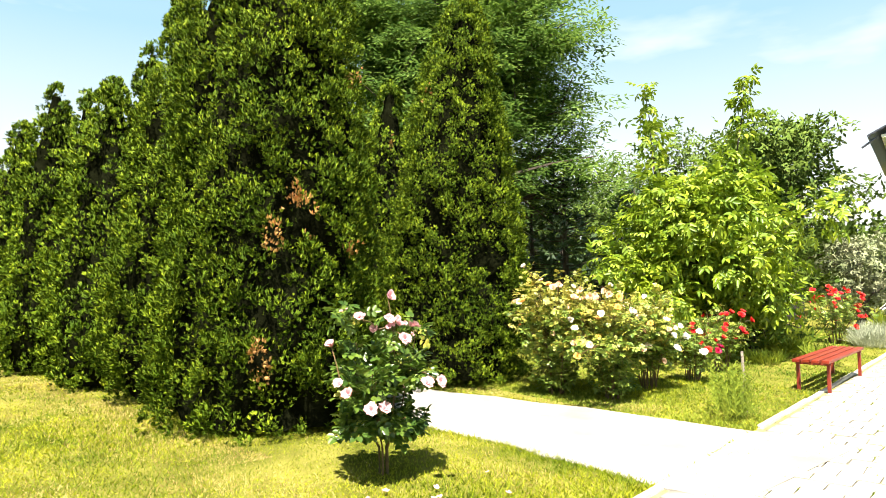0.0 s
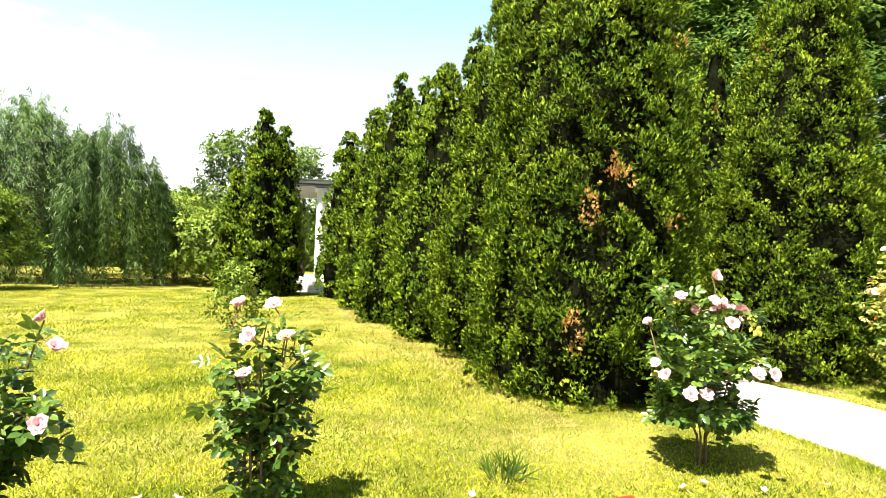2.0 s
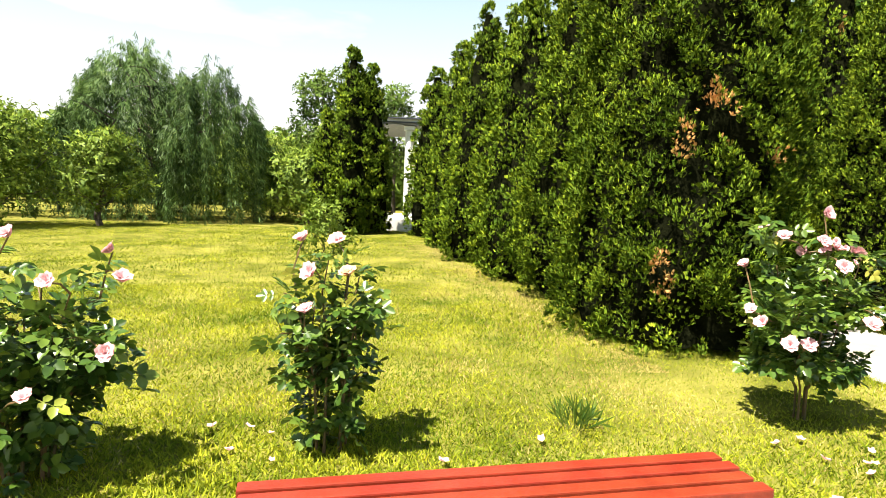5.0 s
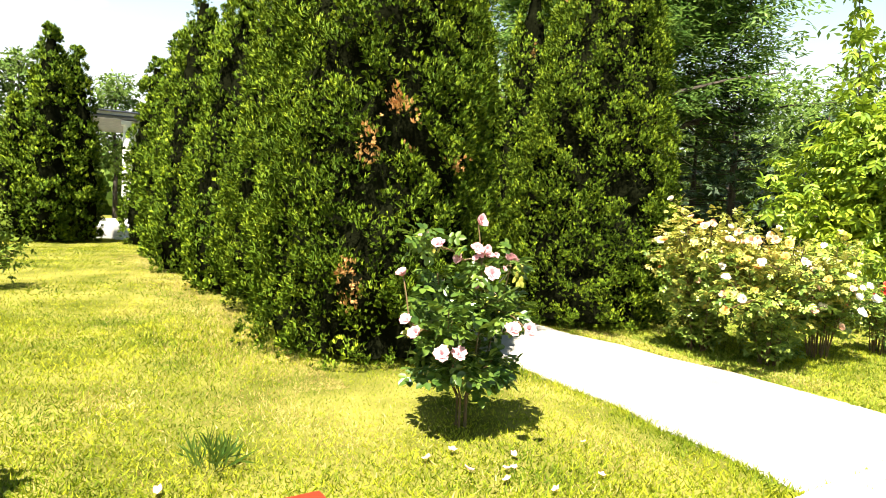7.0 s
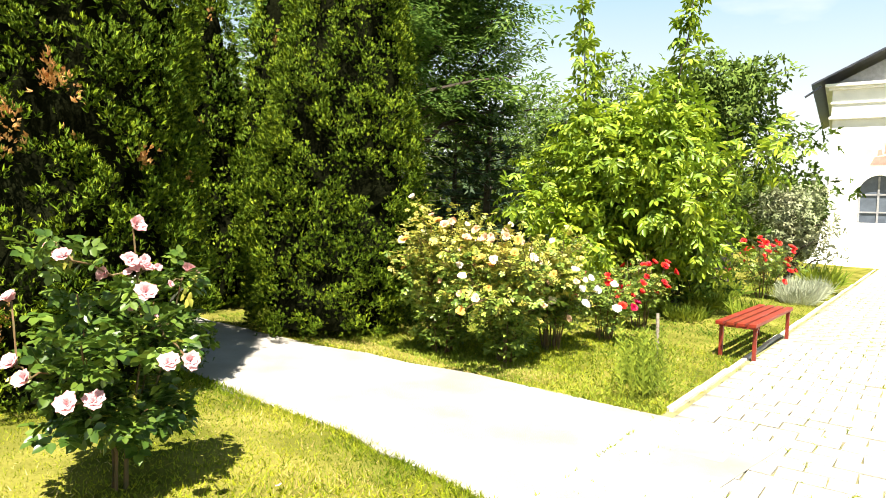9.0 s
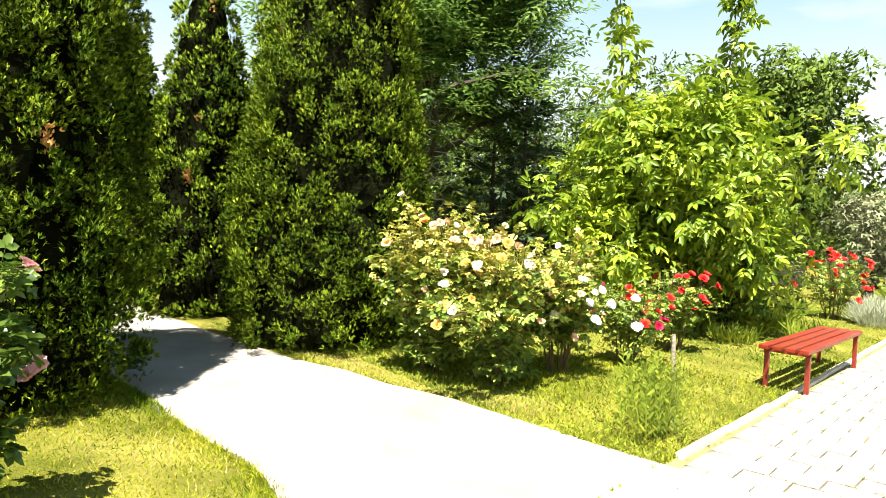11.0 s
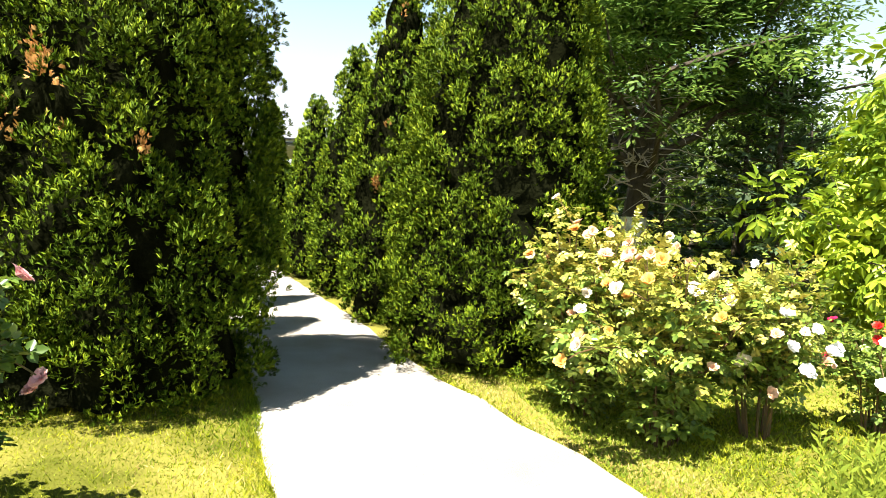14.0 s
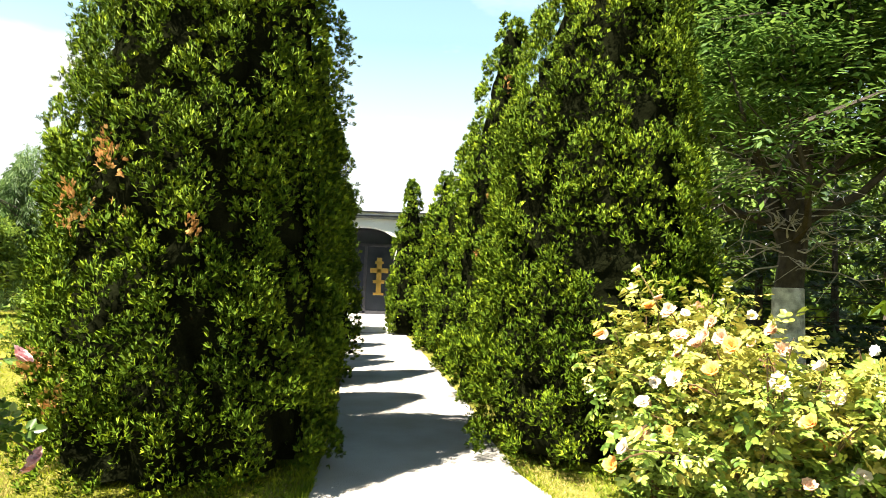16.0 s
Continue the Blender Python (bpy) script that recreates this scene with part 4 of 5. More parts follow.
def willow(x, y, h, R, seed):
    t = thing("willow_tree", x, y, 0.05, "weeping willow with trailing grey-green branches", "tree")
    r = np.random.default_rng(seed)
    bm = bmesh.new()
    tips = limbs(bm, (0, 0, -0.1), (0, 0, h * 0.72), 0.32, 24, seed, R * 0.8, 0.35, 3, 8)
    part("trunk", bm, BARK, t)
    tips = tips[tips[:, 2] > h * 0.3]
    ps, ds = [], []
    domes = ((-0.5, -1.35, 1.0, 0.92), (0.8, 2.0, 0.82, 0.74), (0.2, -3.2, 0.62, 0.7))
    for k in range(2100):
        if k % 11 == 0:
            ox, oy, oh, orad = domes[int(r.choice(3, p=(0.5, 0.34, 0.16)))]
            a0, f0, lift = r.uniform(0, 6.28), math.sqrt(r.uniform(0.02, 1.0)), r.uniform(0.95, 1.03)
        a, f = a0 + r.normal() * 0.07, min(1.05, max(0.1, f0 + r.normal() * 0.05))
        rad = R * 0.72 * orad * f * (1 + 0.15 * math.sin(3 * a + 1))
        top = h * oh * (1 - 0.45 * f * f) * (lift * r.uniform(0.93, 1.0) + (0.10 if r.uniform() < 0.06 else 0.0) + 0.035 * math.sin(5 * a + oh * 9))
        ln = min(top - 0.12, r.uniform(1.2, 4.6) * (0.55 + 0.7 * f))
        if f > 0.6 and r.uniform() < 0.8:
            ln = top - r.uniform(0.05, 0.4)
        m = max(2, int(ln / 0.14))
        s = np.linspace(0, 1, m)
        c = np.stack((ox + rad * math.cos(a) * (1 + 0.06 * s), oy + rad * math.sin(a) * (1 + 0.06 * s), top + 0.25 * np.sin(s * 2.0) * (1 - s) - ln * s * s), axis=1)
        ps.append(c + r.normal(size=c.shape) * 0.05)
        ds.append(np.stack((np.full(m, math.cos(a) * 0.3), np.full(m, math.sin(a) * 0.3), np.full(m, -1.0)), axis=1) + r.normal(size=c.shape) * 0.35)
    ps, ds = np.concatenate(ps), np.concatenate(ds)
    ps[:, 2] = np.maximum(ps[:, 2], 0.12)
    rot = frames_from(ds, r.uniform(-1.5, 1.5, len(ps)))
    strand = leaf_set([(1.0, 0.13, 0.35), (0.9, 0.13, -0.4, 0.3)])
    out = (ps - np.array([[0.1, 0.0, h * 0.42]])) / np.array([[R, R, h * 0.5]]) + r.normal(size=ps.shape) * 0.45
    me = mesh_np("crown", *scatter(*strand, ps, rot, 0.23 * r.uniform(0.7, 1.3, len(ps))))
    put("crown", round_normals(me, np.repeat(unit(out), len(strand[0]), 0)), WILLOW, t)


walnut()
locust()
spruce(-10.6, 13.9, 4.6, 1.9, 51, "low dark green spruce beside the big tree")
spruce(-12.8, 15.0, 4.6, 1.9, 52, "dark green spruce in deep shade")
spruce(-14.5, 12.6, 4.6, 2.0, 53, "dark green spruce in deep shade")
spruce(-16.2, 15.2, 4.6, 2.1, 55, "dark green spruce in deep shade")
spruce(-14.2, 18.0, 4.8, 2.1, 56, "dark green spruce in deep shade")
spruce(-9.6, 15.6, 4.0, 1.7, 54, "dark green spruce in deep shade")
willow(-25.8, -8.3, 7.0, 3.9, 61)
leafy("shrub", -11.2, -0.35, 1.2, 0.5, 520, 0.11, SHRUB, 70, "slender pale green shrub on the open lawn", "shrub", 0.12, trunk=0.02, limbs_n=14)
leafy("apple_tree", -19.5, -11.2, 3.3, 2.1, 3400, 0.22, SHRUB, 71, "small broad fruit tree on the lawn", "tree", 0.14)
leafy("apple_tree", -21.2, -8.7, 3.1, 1.3, 2200, 0.2, SHRUB, 72, "slim yellow-green fruit tree on the lawn", "tree", 0.2)
leafy("apple_tree", -18.0, -14.5, 3.2, 2.3, 4000, 0.24, SHRUB, 73, "broad fruit tree at the lawn's edge", "tree", 0.14)
leafy("young_tree", -29.0, -2.6, 7.0, 1.7, 1500, 0.28, FARLEAF, 74, "loose leafy tree behind the conifers", "tree", 0.35)
leafy("young_tree", -31.0, 0.6, 6.8, 1.6, 1300, 0.28, FARLEAF, 75, "loose leafy tree behind the chapel", "tree", 0.35)
for k, (bx, by, bh, br) in enumerate(((-27.5, -4.4, 3.6, 1.8), (-29.5, -5.6, 3.2, 2.0), (-26.0, -2.8, 2.8, 1.5), (-31.5, -9.5, 4.4, 2.8), (-33.0, -3.0, 4.0, 2.4), (-30.0, -14.5, 4.2, 2.6), (-24.5, -16.0, 4.0, 2.6))):
    leafy("bush", bx, by, bh, br, 2100, 0.26, SHRUB, 80 + k * 2, "dense light green bush at the lawn's edge", "bush", 0.08, "bushes at the lawn's edge")
for k, (bx, by, bh, br, mm) in enumerate(((-10.4, 27.2, 8.3, 2.6, FARLEAF), (-12.6, 29.5, 8.2, 2.6, FARLEAF), (-16.2, 30.5, 9.0, 3.6, FARLEAF), (-21.5, 31.5, 8.4, 4.2, FARLEAF), (-13.5, 22.5, 5.0, 2.2, FARLEAF), (-17.5, 22.0, 5.6, 2.6, FARLEAF), (-23.0, 21.0, 7.0, 3.6, FARLEAF), (-28.0, 27.0, 8.5, 4.5, FARLEAF), (-30.0, 18.0, 7.5, 4.0, FARLEAF), (-9.6, 21.0, 3.8, 1.8, SHRUB), (-20.5, 14.5, 6.5, 3.0, FARLEAF), (-27.5, 11.5, 6.0, 3.0, FARLEAF))):
    leafy("deciduous_tree", bx, by, bh, br, 2800, 0.36 if bh > 6 else 0.24, mm, 100 + k * 2, "full green deciduous tree beyond the garden", "tree", 0.15, "background trees")
leafy("blossoming_shrub", -6.1, 21.0, 2.7, 1.05, 2200, 0.15, PALE, 131, "pale cream flowering shrub beyond the roses", "shrub", 0.15)
leafy("lilac_bush", -5.8, 13.9, 1.75, 0.85, 1500, 0.12, LOCUST, 133, "small dark green bush behind the bench", "bush", 0.1)

# ---- roses ----


def rose_flower_mesh(name, mat, seed, petals=22, open_=1.0):
    """A full rose: whorls of cupped petals round a tight heart."""
    r = np.random.default_rng(seed)
    v, f = [], []
    for k in range(petals):
        ring = (k + 0.5) / petals
        a = k * 2.399
        tilt = (0.12 + 0.95 * ring * open_)
        ln, w = 0.35 + 0.65 * ring, 0.28 + 0.55 * ring
        base = len(v)
        for iy in range(4):
            s = iy / 3
            for ix in range(4):
                q = ix / 3 - 0.5
                wid = w * (0.35 + 0.9 * math.sin(math.pi * min(1, 0.18 + 0.72 * s)))
                cup = 0.22 * ln * (1 - 4 * q * q) * 0.6
                out = 0.05 + ln * math.sin(tilt) * s + 0.10 * s * s * s - cup * (0.5 if ring > 0.3 else 0.2)
                up = 0.25 + ln * math.cos(tilt) * s - 0.22 * s ** 3 * ring + r.normal() * 0.015
                x, y = q * wid, out
                v.append((x * math.cos(a) - y * math.sin(a), x * math.sin(a) + y * math.cos(a), up * 1.25 - 0.2))
        for iy in range(3):
            for ix in range(3):
                o = base + iy * 4 + ix
                f.append((o, o + 1, o + 5, o + 4))
    me = mesh_np(name, v, f)
    me.polygons.foreach_set("use_smooth", [True] * len(me.polygons))
    me.materials.append(mat)
    return me


FLOWERS = {k: [rose_flower_mesh("rose_flower", m, 7 * i + j, 22 - 3 * j, 1.0 - 0.14 * j) for j in range(3)]
           for i, (k, m) in enumerate((("pink", PINK), ("peach", PEACH), ("cream", CREAM), ("amber", AMBER), ("white", WHITE_PETAL), ("red", RED), ("crimson", CRIMSON)))}


BED = "roses in the bed beside the path"


def rose_bush(x, y, h, R, label, seed, canes, leaves, flowers, leaf=0.13, young=0.12, low=0.25, lean=(0, 0), stretch=(1, 1), group="rose bushes", placed=(), size=0.045, stem=0.0, twigs=2):
    """A rose: canes, compound leaves and single flowers. flowers: (kind, count) pairs; placed: flowers at known places."""
    z0 = max(float(lawn_height(x, y)), 0.0)
    t = thing("rose_bush", x, y, z0, label, "rose bush", group)
    r = np.random.default_rng(seed)
    tips, ends, holder = [], [], []
    for k in range(canes):
        bm = bmesh.new()
        a = k * 2.4 + r.uniform(-0.6, 0.6)
        rad = R * math.sqrt((k + 0.4) / canes) * r.uniform(0.8, 1.05)
        hh = h * r.uniform(0.72, 1.0) * (1 - 0.22 * (rad / R) ** 2)
        e = np.array([rad * math.cos(a) * stretch[0] + lean[0] * hh, rad * math.sin(a) * stretch[1] + lean[1] * hh, hh])
        b = np.array([0.09 * math.cos(a) * stretch[0], 0.09 * math.sin(a) * stretch[1], -0.03])
        mid = (b + e) / 2 * np.array([0.8, 0.8, 1.05])
        if stem:
            b *= np.array([0.38, 0.38, 1])
            mid = np.array([b[0] * 1.2 + e[0] * 0.28, b[1] * 1.2 + e[1] * 0.28, stem * 1.35])
        p = [b, np.array([b[0], b[1], stem * 0.8]) if stem else b * 0.6 + mid * 0.4, mid, mid * 0.45 + e * 0.55 + r.normal(size=3) * 0.03, e]
        tube(bm, p, [0.0095, 0.0085, 0.007, 0.0055, 0.004], 5)
        ends.append(e)
        for q in np.linspace(0, 1, 9):
            s = q * 4
            i = min(3, int(s))
            pt = p[i] + (p[i + 1] - p[i]) * (s - i)
            if pt[2] > low * h:
                tips.append(pt)
        for g in range(twigs):
            s = p[2 + g % 2] + r.normal(size=3) * 0.01
            d = np.array([math.cos(a + r.uniform(-1.4, 1.4)), math.sin(a + r.uniform(-1.4, 1.4)), r.uniform(0.2, 1.0)])
            d *= R * r.uniform(0.3, 0.55) / np.linalg.norm(d)
            tube(bm, [s, s + d * 0.55 + np.array([0, 0, 0.02]), s + d], [0.006, 0.0045, 0.003], 4)
            tips += [s + d * 0.6, s + d]
            ends.append(s + d)
        cane = part("cane", bm, CANE, t)
        holder += [cane] * (len(ends) - len(holder))
    fl = []
    for fx, fy, fz, kind, *own in placed:
        e = np.array([fx - x, fy - y, fz - z0])
        near = tips[int(np.argmin([np.linalg.norm(q - e) + 0.6 * max(0, q[2] - e[2]) for q in tips]))]
        bm = tube(bmesh.new(), [near, (near + e) / 2 + np.array([0, 0, 0.02]), e], [0.006, 0.005, 0.004], 5)
        cane = part("cane", bm, CANE, t)
        if np.linalg.norm(near - e) < 0.8:
            tips += [near * 0.7 + e * 0.3, near * 0.4 + e * 0.6, near * 0.2 + e * 0.8]
        fl.append((e, kind, (own[0] if own else size) * r.uniform(0.95, 1.25), cane))
    for kind, count in flowers:
        for k in range(count):
            pick = int(r.integers(len(ends)))
            e = ends[pick] * (1 + 0.06 * r.normal()) + r.normal(size=3) * R * 0.18
            c = np.array([lean[0] * e[2], lean[1] * e[2], h * 0.45])
            q = e - c
            e = c + q * min(1.25, max(0.95, 1.05 * R / max(0.05, np.linalg.norm(q / np.array([*stretch, 1.15])))))
            e[2] = max(e[2], low * h + 0.12)
            fl.append((e, kind, size * r.uniform(0.75, 1.2), holder[pick]))
    tips = np.array(tips)
    p, d, _ = crown_points(tips, leaves, R * 0.24, seed + 1, 0.1)
    for e, kind, s, cane in fl:
        gap = p - (e + np.array([e[0], e[1], 0.3]) * 0.05)
        free = np.linalg.norm(gap, axis=1) > s * 2.1
        p, d = p[free], d[free]
    p[:, 2] = np.maximum(p[:, 2], 0.06)
    d[:, 2] *= 0.5
    rot = frames_from(d, r.normal(size=len(p)) * 0.55)
    sz = leaf * r.uniform(0.7, 1.25, len(p))
    yng = (r.uniform(0, 1, len(p)) < young * np.clip((p[:, 2] / h - 0.2) * 2.6, 0, 3))
    put("foliage", mesh_np("foliage", *scatter(*ROSE_LEAVES, p[~yng], rot[~yng], sz[~yng])), BED_ROSE_LEAF if group == BED else ROSE_LEAF, t)
    if yng.any():
        put("young_foliage", mesh_np("young_foliage", *scatter(*ROSE_LEAVES, p[yng], rot[yng], sz[yng] * 0.85)), ROSE_LEAF_YOUNG, t, "yellow and bronze young leaves")
    for e, kind, s, cane in fl:
        me = FLOWERS[kind][int(r.integers(3))]
        ob = new("rose_flower", me)
        ob.parent = cane
        face = np.array([e[0], e[1]]) / max(0.1, math.hypot(e[0], e[1])) * 0.7 + np.array([SUN_DIR.x, SUN_DIR.y]) * 1.6 + r.normal(size=2) * 0.35
        out = math.atan2(face[1], face[0])
        ob.matrix_basis = Matrix.Translation(e) @ Euler((0, 0, out)).to_matrix().to_4x4() @ pose(0, 0, 0, 0, r.uniform(25, 70), 0) @ pose(0, 0, 0, 0, 0, r.uniform(0, 360)) @ Matrix.Diagonal((s, s, s, 1))
    return t

ROSE1 = ((-3.96, 3.77, 1.48, "pink"), (-3.71, 3.75, 1.147, "pink"), (-3.93, 3.64, 1.22, "pink"), (-3.80, 3.41, 1.32, "pink"), (-4.1, 4.12, 1.206, "pink"), (-3.90, 3.74, 1.29, "pink"), (-3.86, 3.80, 1.25, "pink"),
         (-3.40, 3.85, 0.845, "pink"), (-3.45, 3.77, 0.83, "pink"), (-3.60, 3.49, 0.66, "pink"), (-3.62, 3.39, 0.66, "pink"), (-3.68, 3.24, 0.79, "pink"), (-3.75, 3.2, 0.85, "pink"), (-3.9, 3.22, 1.12, "pink"),
         (-3.90, 3.72, 1.30, "pink", 0.03), (-3.89, 3.76, 1.26, "pink", 0.03), (-3.87, 3.80, 1.30, "pink", 0.028), (-3.86, 3.83, 1.25, "pink", 0.03), (-3.89, 3.73, 1.23, "pink", 0.032), (-3.86, 3.86, 1.26, "pink", 0.026),
         (-3.84, 3.92, 1.17, "pink", 0.024), (-4.0, 3.42, 1.38, "pink", 0.02), (-4.03, 3.38, 1.37, "pink", 0.018), (-3.88, 3.74, 1.04, "pink", 0.022), (-3.84, 3.85, 0.99, "pink", 0.022), (-4.2, 4.2, 0.72, "pink"), (-4.22, 4.16, 0.66, "pink"))
rose_bush(-3.97, 3.72, 1.34, 0.39, "standard rose with pale pink double flowers on lawn", 201, 6, 1250, (), twigs=7, leaf=0.148, low=0.27, stem=0.26, size=0.055, placed=ROSE1, young=0.05, group="pink roses on the lawn")
ROSE2 = ((-3.22, 0.50, 1.10, "pink"), (-3.55, 0.60, 1.24, "pink"), (-3.45, 0.42, 1.25, "pink"), (-3.2, 0.48, 0.90, "pink"), (-3.3, 0.68, 1.08, "peach"))
rose_bush(-3.42, 0.58, 1.15, 0.27, "slender rose with pale pink flowers and glossy leaves", 202, 10, 520, (), size=0.055, leaf=0.16, low=0.10, placed=ROSE2, young=0.10, group="pink roses on the lawn")
ROSE3 = ((-2.9, -0.82, 1.28, "pink"), (-3.1, -0.45, 1.2, "pink"), (-2.85, -0.62, 1.08, "pink"), (-2.95, -0.35, 1.08, "pink"), (-2.75, -0.95, 1.02, "pink"), (-2.7, -0.80, 0.98, "pink"), (-2.75, -0.33, 0.78, "pink"), (-2.6, -0.6, 0.62, "pink"))
rose_bush(-3.02, -0.84, 1.08, 0.40, "leafy rose bush with large pale pink flowers", 203, 15, 720, (), leaf=0.17, low=0.08, placed=ROSE3, young=0.06, group="pink roses on the lawn", size=0.052)
rose_bush(-3.3, -2.1, 1.1, 0.45, "leafy rose bush with large pale pink flowers", 204, 10, 500, (("pink", 7),), leaf=0.16, low=0.1, group="pink roses on the lawn")
rose_bush(-5.66, 7.76, 1.78, 0.62, "tall peach and cream rose bush with yellowish tips", 211, 20, 2800, (("peach", 14), ("cream", 5), ("amber", 8)), size=0.058, leaf=0.13, young=0.62, low=0.08, group=BED,
          placed=((-6.1, 7.62, 1.80, "cream"), (-5.49, 7.65, 1.52, "peach"), (-5.0, 7.35, 0.78, "peach")))
rose_bush(-4.88, 7.98, 1.52, 0.66, "dense peach and cream rose bush beside the path", 212, 20, 2800, (("peach", 16), ("cream", 6), ("amber", 8)), size=0.058, leaf=0.13, young=0.62, low=0.08, group=BED,
          placed=((-4.55, 7.12, 0.80, "cream"), (-4.6, 7.39, 1.16, "cream"), (-4.5, 7.90, 1.17, "cream"), (-4.75, 7.1, 0.65, "amber")))
rose_bush(-4.82, 8.72, 1.42, 0.52, "peach rose bush with some white flowers", 213, 16, 1900, (("cream", 5), ("white", 4), ("peach", 5)), size=0.056, leaf=0.12, young=0.45, low=0.2, group=BED,
          placed=((-4.38, 8.70, 0.66, "white"), (-4.3, 8.5, 0.85, "white"), (-4.4, 8.95, 0.8, "white")))
rose_bush(-4.75, 9.75, 0.95, 0.42, "low rose bush with white and crimson flowers", 214, 12, 800, (("crimson", 5), ("red", 8)), size=0.06, leaf=0.105, young=0.08, low=0.15, group=BED,
          placed=((-4.35, 9.35, 0.55, "white"), (-4.4, 9.9, 0.58, "crimson"), (-4.5, 9.5, 0.82, "white"), (-4.45, 10.1, 0.7, "red")))
rose_bush(-4.95, 11.0, 1.05, 0.42, "rose bush with clusters of scarlet flowers", 215, 12, 750, (("red", 16),), size=0.062, leaf=0.105, young=0.12, low=0.2, group=BED,
          placed=((-4.6, 11.0, 1.0, "red"), (-4.65, 11.15, 1.04, "red"), (-4.7, 11.2, 0.95, "red"), (-4.6, 11.3, 0.9, "red")))
rose_bush(-5.45, 17.2, 1.35, 0.65, "tall rose bush covered in scarlet flowers", 216, 14, 900, (("red", 40),), leaf=0.12, young=0.12, low=0.2, group=BED, size=0.075)

# ---- small plants and clutter ----


def tuft(name, x, y, h, R, n, width, mat, seed, label, category, group=""):
    """A clump of upright narrow leaves."""
    z0 = max(float(lawn_height(x, y)), -0.01)
    r = np.random.default_rng(seed)
    a = r.uniform(0, 6.28, n)
    rad = R * 0.45 * np.sqrt(r.uniform(0, 1, n))
    pos = np.stack((rad * np.cos(a), rad * np.sin(a), np.zeros(n)), axis=1)
    d = np.stack((np.cos(a) * 0.45, np.sin(a) * 0.45, np.full(n, 1.0)), axis=1) + r.normal(size=(n, 3)) * 0.22
    rot = frames_from(d, r.uniform(-1.5, 1.5, n))
    blade = leaf_set([(1.0, width, 0.0, 0, 0, 0, 0.12), (0.5, width, 0.6, 0.35), (0.45, width, -0.6, 0.45)])
    ob = put(name, mesh_np(name, *scatter(*blade, pos, rot, h * r.uniform(0.5, 1.05, n))), mat)
    ob.matrix_basis = pose(x, y, z0)
    return tagged(ob, label, category, group)


tuft("weed_clump", -3.72, 2.08, 0.30, 0.16, 30, 0.06, ROSE_LEAF, 301, "small dark green weed clump in the lawn", "weed")


def fennel(x, y, h, R, n, seed):
    """Thin upright stalks with fine needle leaves."""
    z0 = max(float(lawn_height(x, y)), -0.01)
    r = np.random.default_rng(seed)
    pos = np.concatenate((r.normal(size=(n, 2)) * R * 0.5, np.zeros((n, 1))), axis=1)
    d = np.concatenate((pos[:, :2] * 0.9, np.ones((n, 1))), axis=1) + r.normal(size=(n, 3)) * 0.08
    stalk = leaf_set([(1.0, 0.020, 0.0, 0, 0, 0, 0.05)] + [(0.15 - 0.06 * q, 0.03, (0.75 if k % 2 else -0.75), 0.15 + 0.8 * q, 0, 0, 0.05 * math.sin(k * 2.1)) for k, q in enumerate(np.linspace(0, 1, 18))])
    ob = put("fennel_clump", mesh_np("fennel_clump", *scatter(*stalk, pos, frames_from(d, r.uniform(-3, 3, n)), h * r.uniform(0.55, 1.05, n))), CLOVER)
    ob.matrix_basis = pose(x, y, z0)
    tagged(ob, "feathery yellow-green weeds at the bed's corner", "weed", "weeds at the bed's corner")


fennel(-3.14, 7.92, 0.62, 0.20, 50, 302)
fennel(-3.32, 8.2, 0.60, 0.20, 42, 303)
tuft("lavender_clump", -4.72, 17.2, 0.55, 0.75, 480, 0.03, SILVER, 304, "silvery grey lavender clump behind the bench", "shrub")
tuft("lavender_clump", -4.98, 18.5, 0.6, 0.8, 480, 0.03, SILVER, 305, "silvery grey lavender clump behind the bench", "shrub")
tuft("grass_clump", -4.3, 13.4, 0.5, 0.5, 110, 0.05, CLOVER, 306, "yellow-green leafy clump near the bench", "plant")
tuft("grass_clump", -5.2, 20.6, 0.9, 0.6, 90, 0.07, CLOVER, 307, "spiky yellow-green plant beside the forecourt", "plant")
for k, (gx, gy, gh) in enumerate(((-5.9, 12.9, 0.5), (-5.2, 13.8, 0.55), (-5.6, 15.2, 0.7), (-4.9, 12.4, 0.35))):
    tuft("grass_clump", gx, gy, gh, 0.6, 120, 0.07, CLOVER, 310 + k, "leafy green clump in the rose bed", "plant")


def stake(x, y, h):
    z0 = float(lawn_height(x, y))
    bm = bmesh.new()
    tube(bm, [(0, 0, -0.1), (0.006, 0.004, h * 0.5), (0, 0.01, h)], [0.02, 0.019, 0.016], 8)
    ob = part("garden_stake", bm, WOOD_POST)
    ob.matrix_basis = pose(x, y, z0, 1.5, -1.0)
    tagged(ob, "weathered grey wooden stake in the rose bed", "stake")


stake(-3.3, 8.35, 0.72)


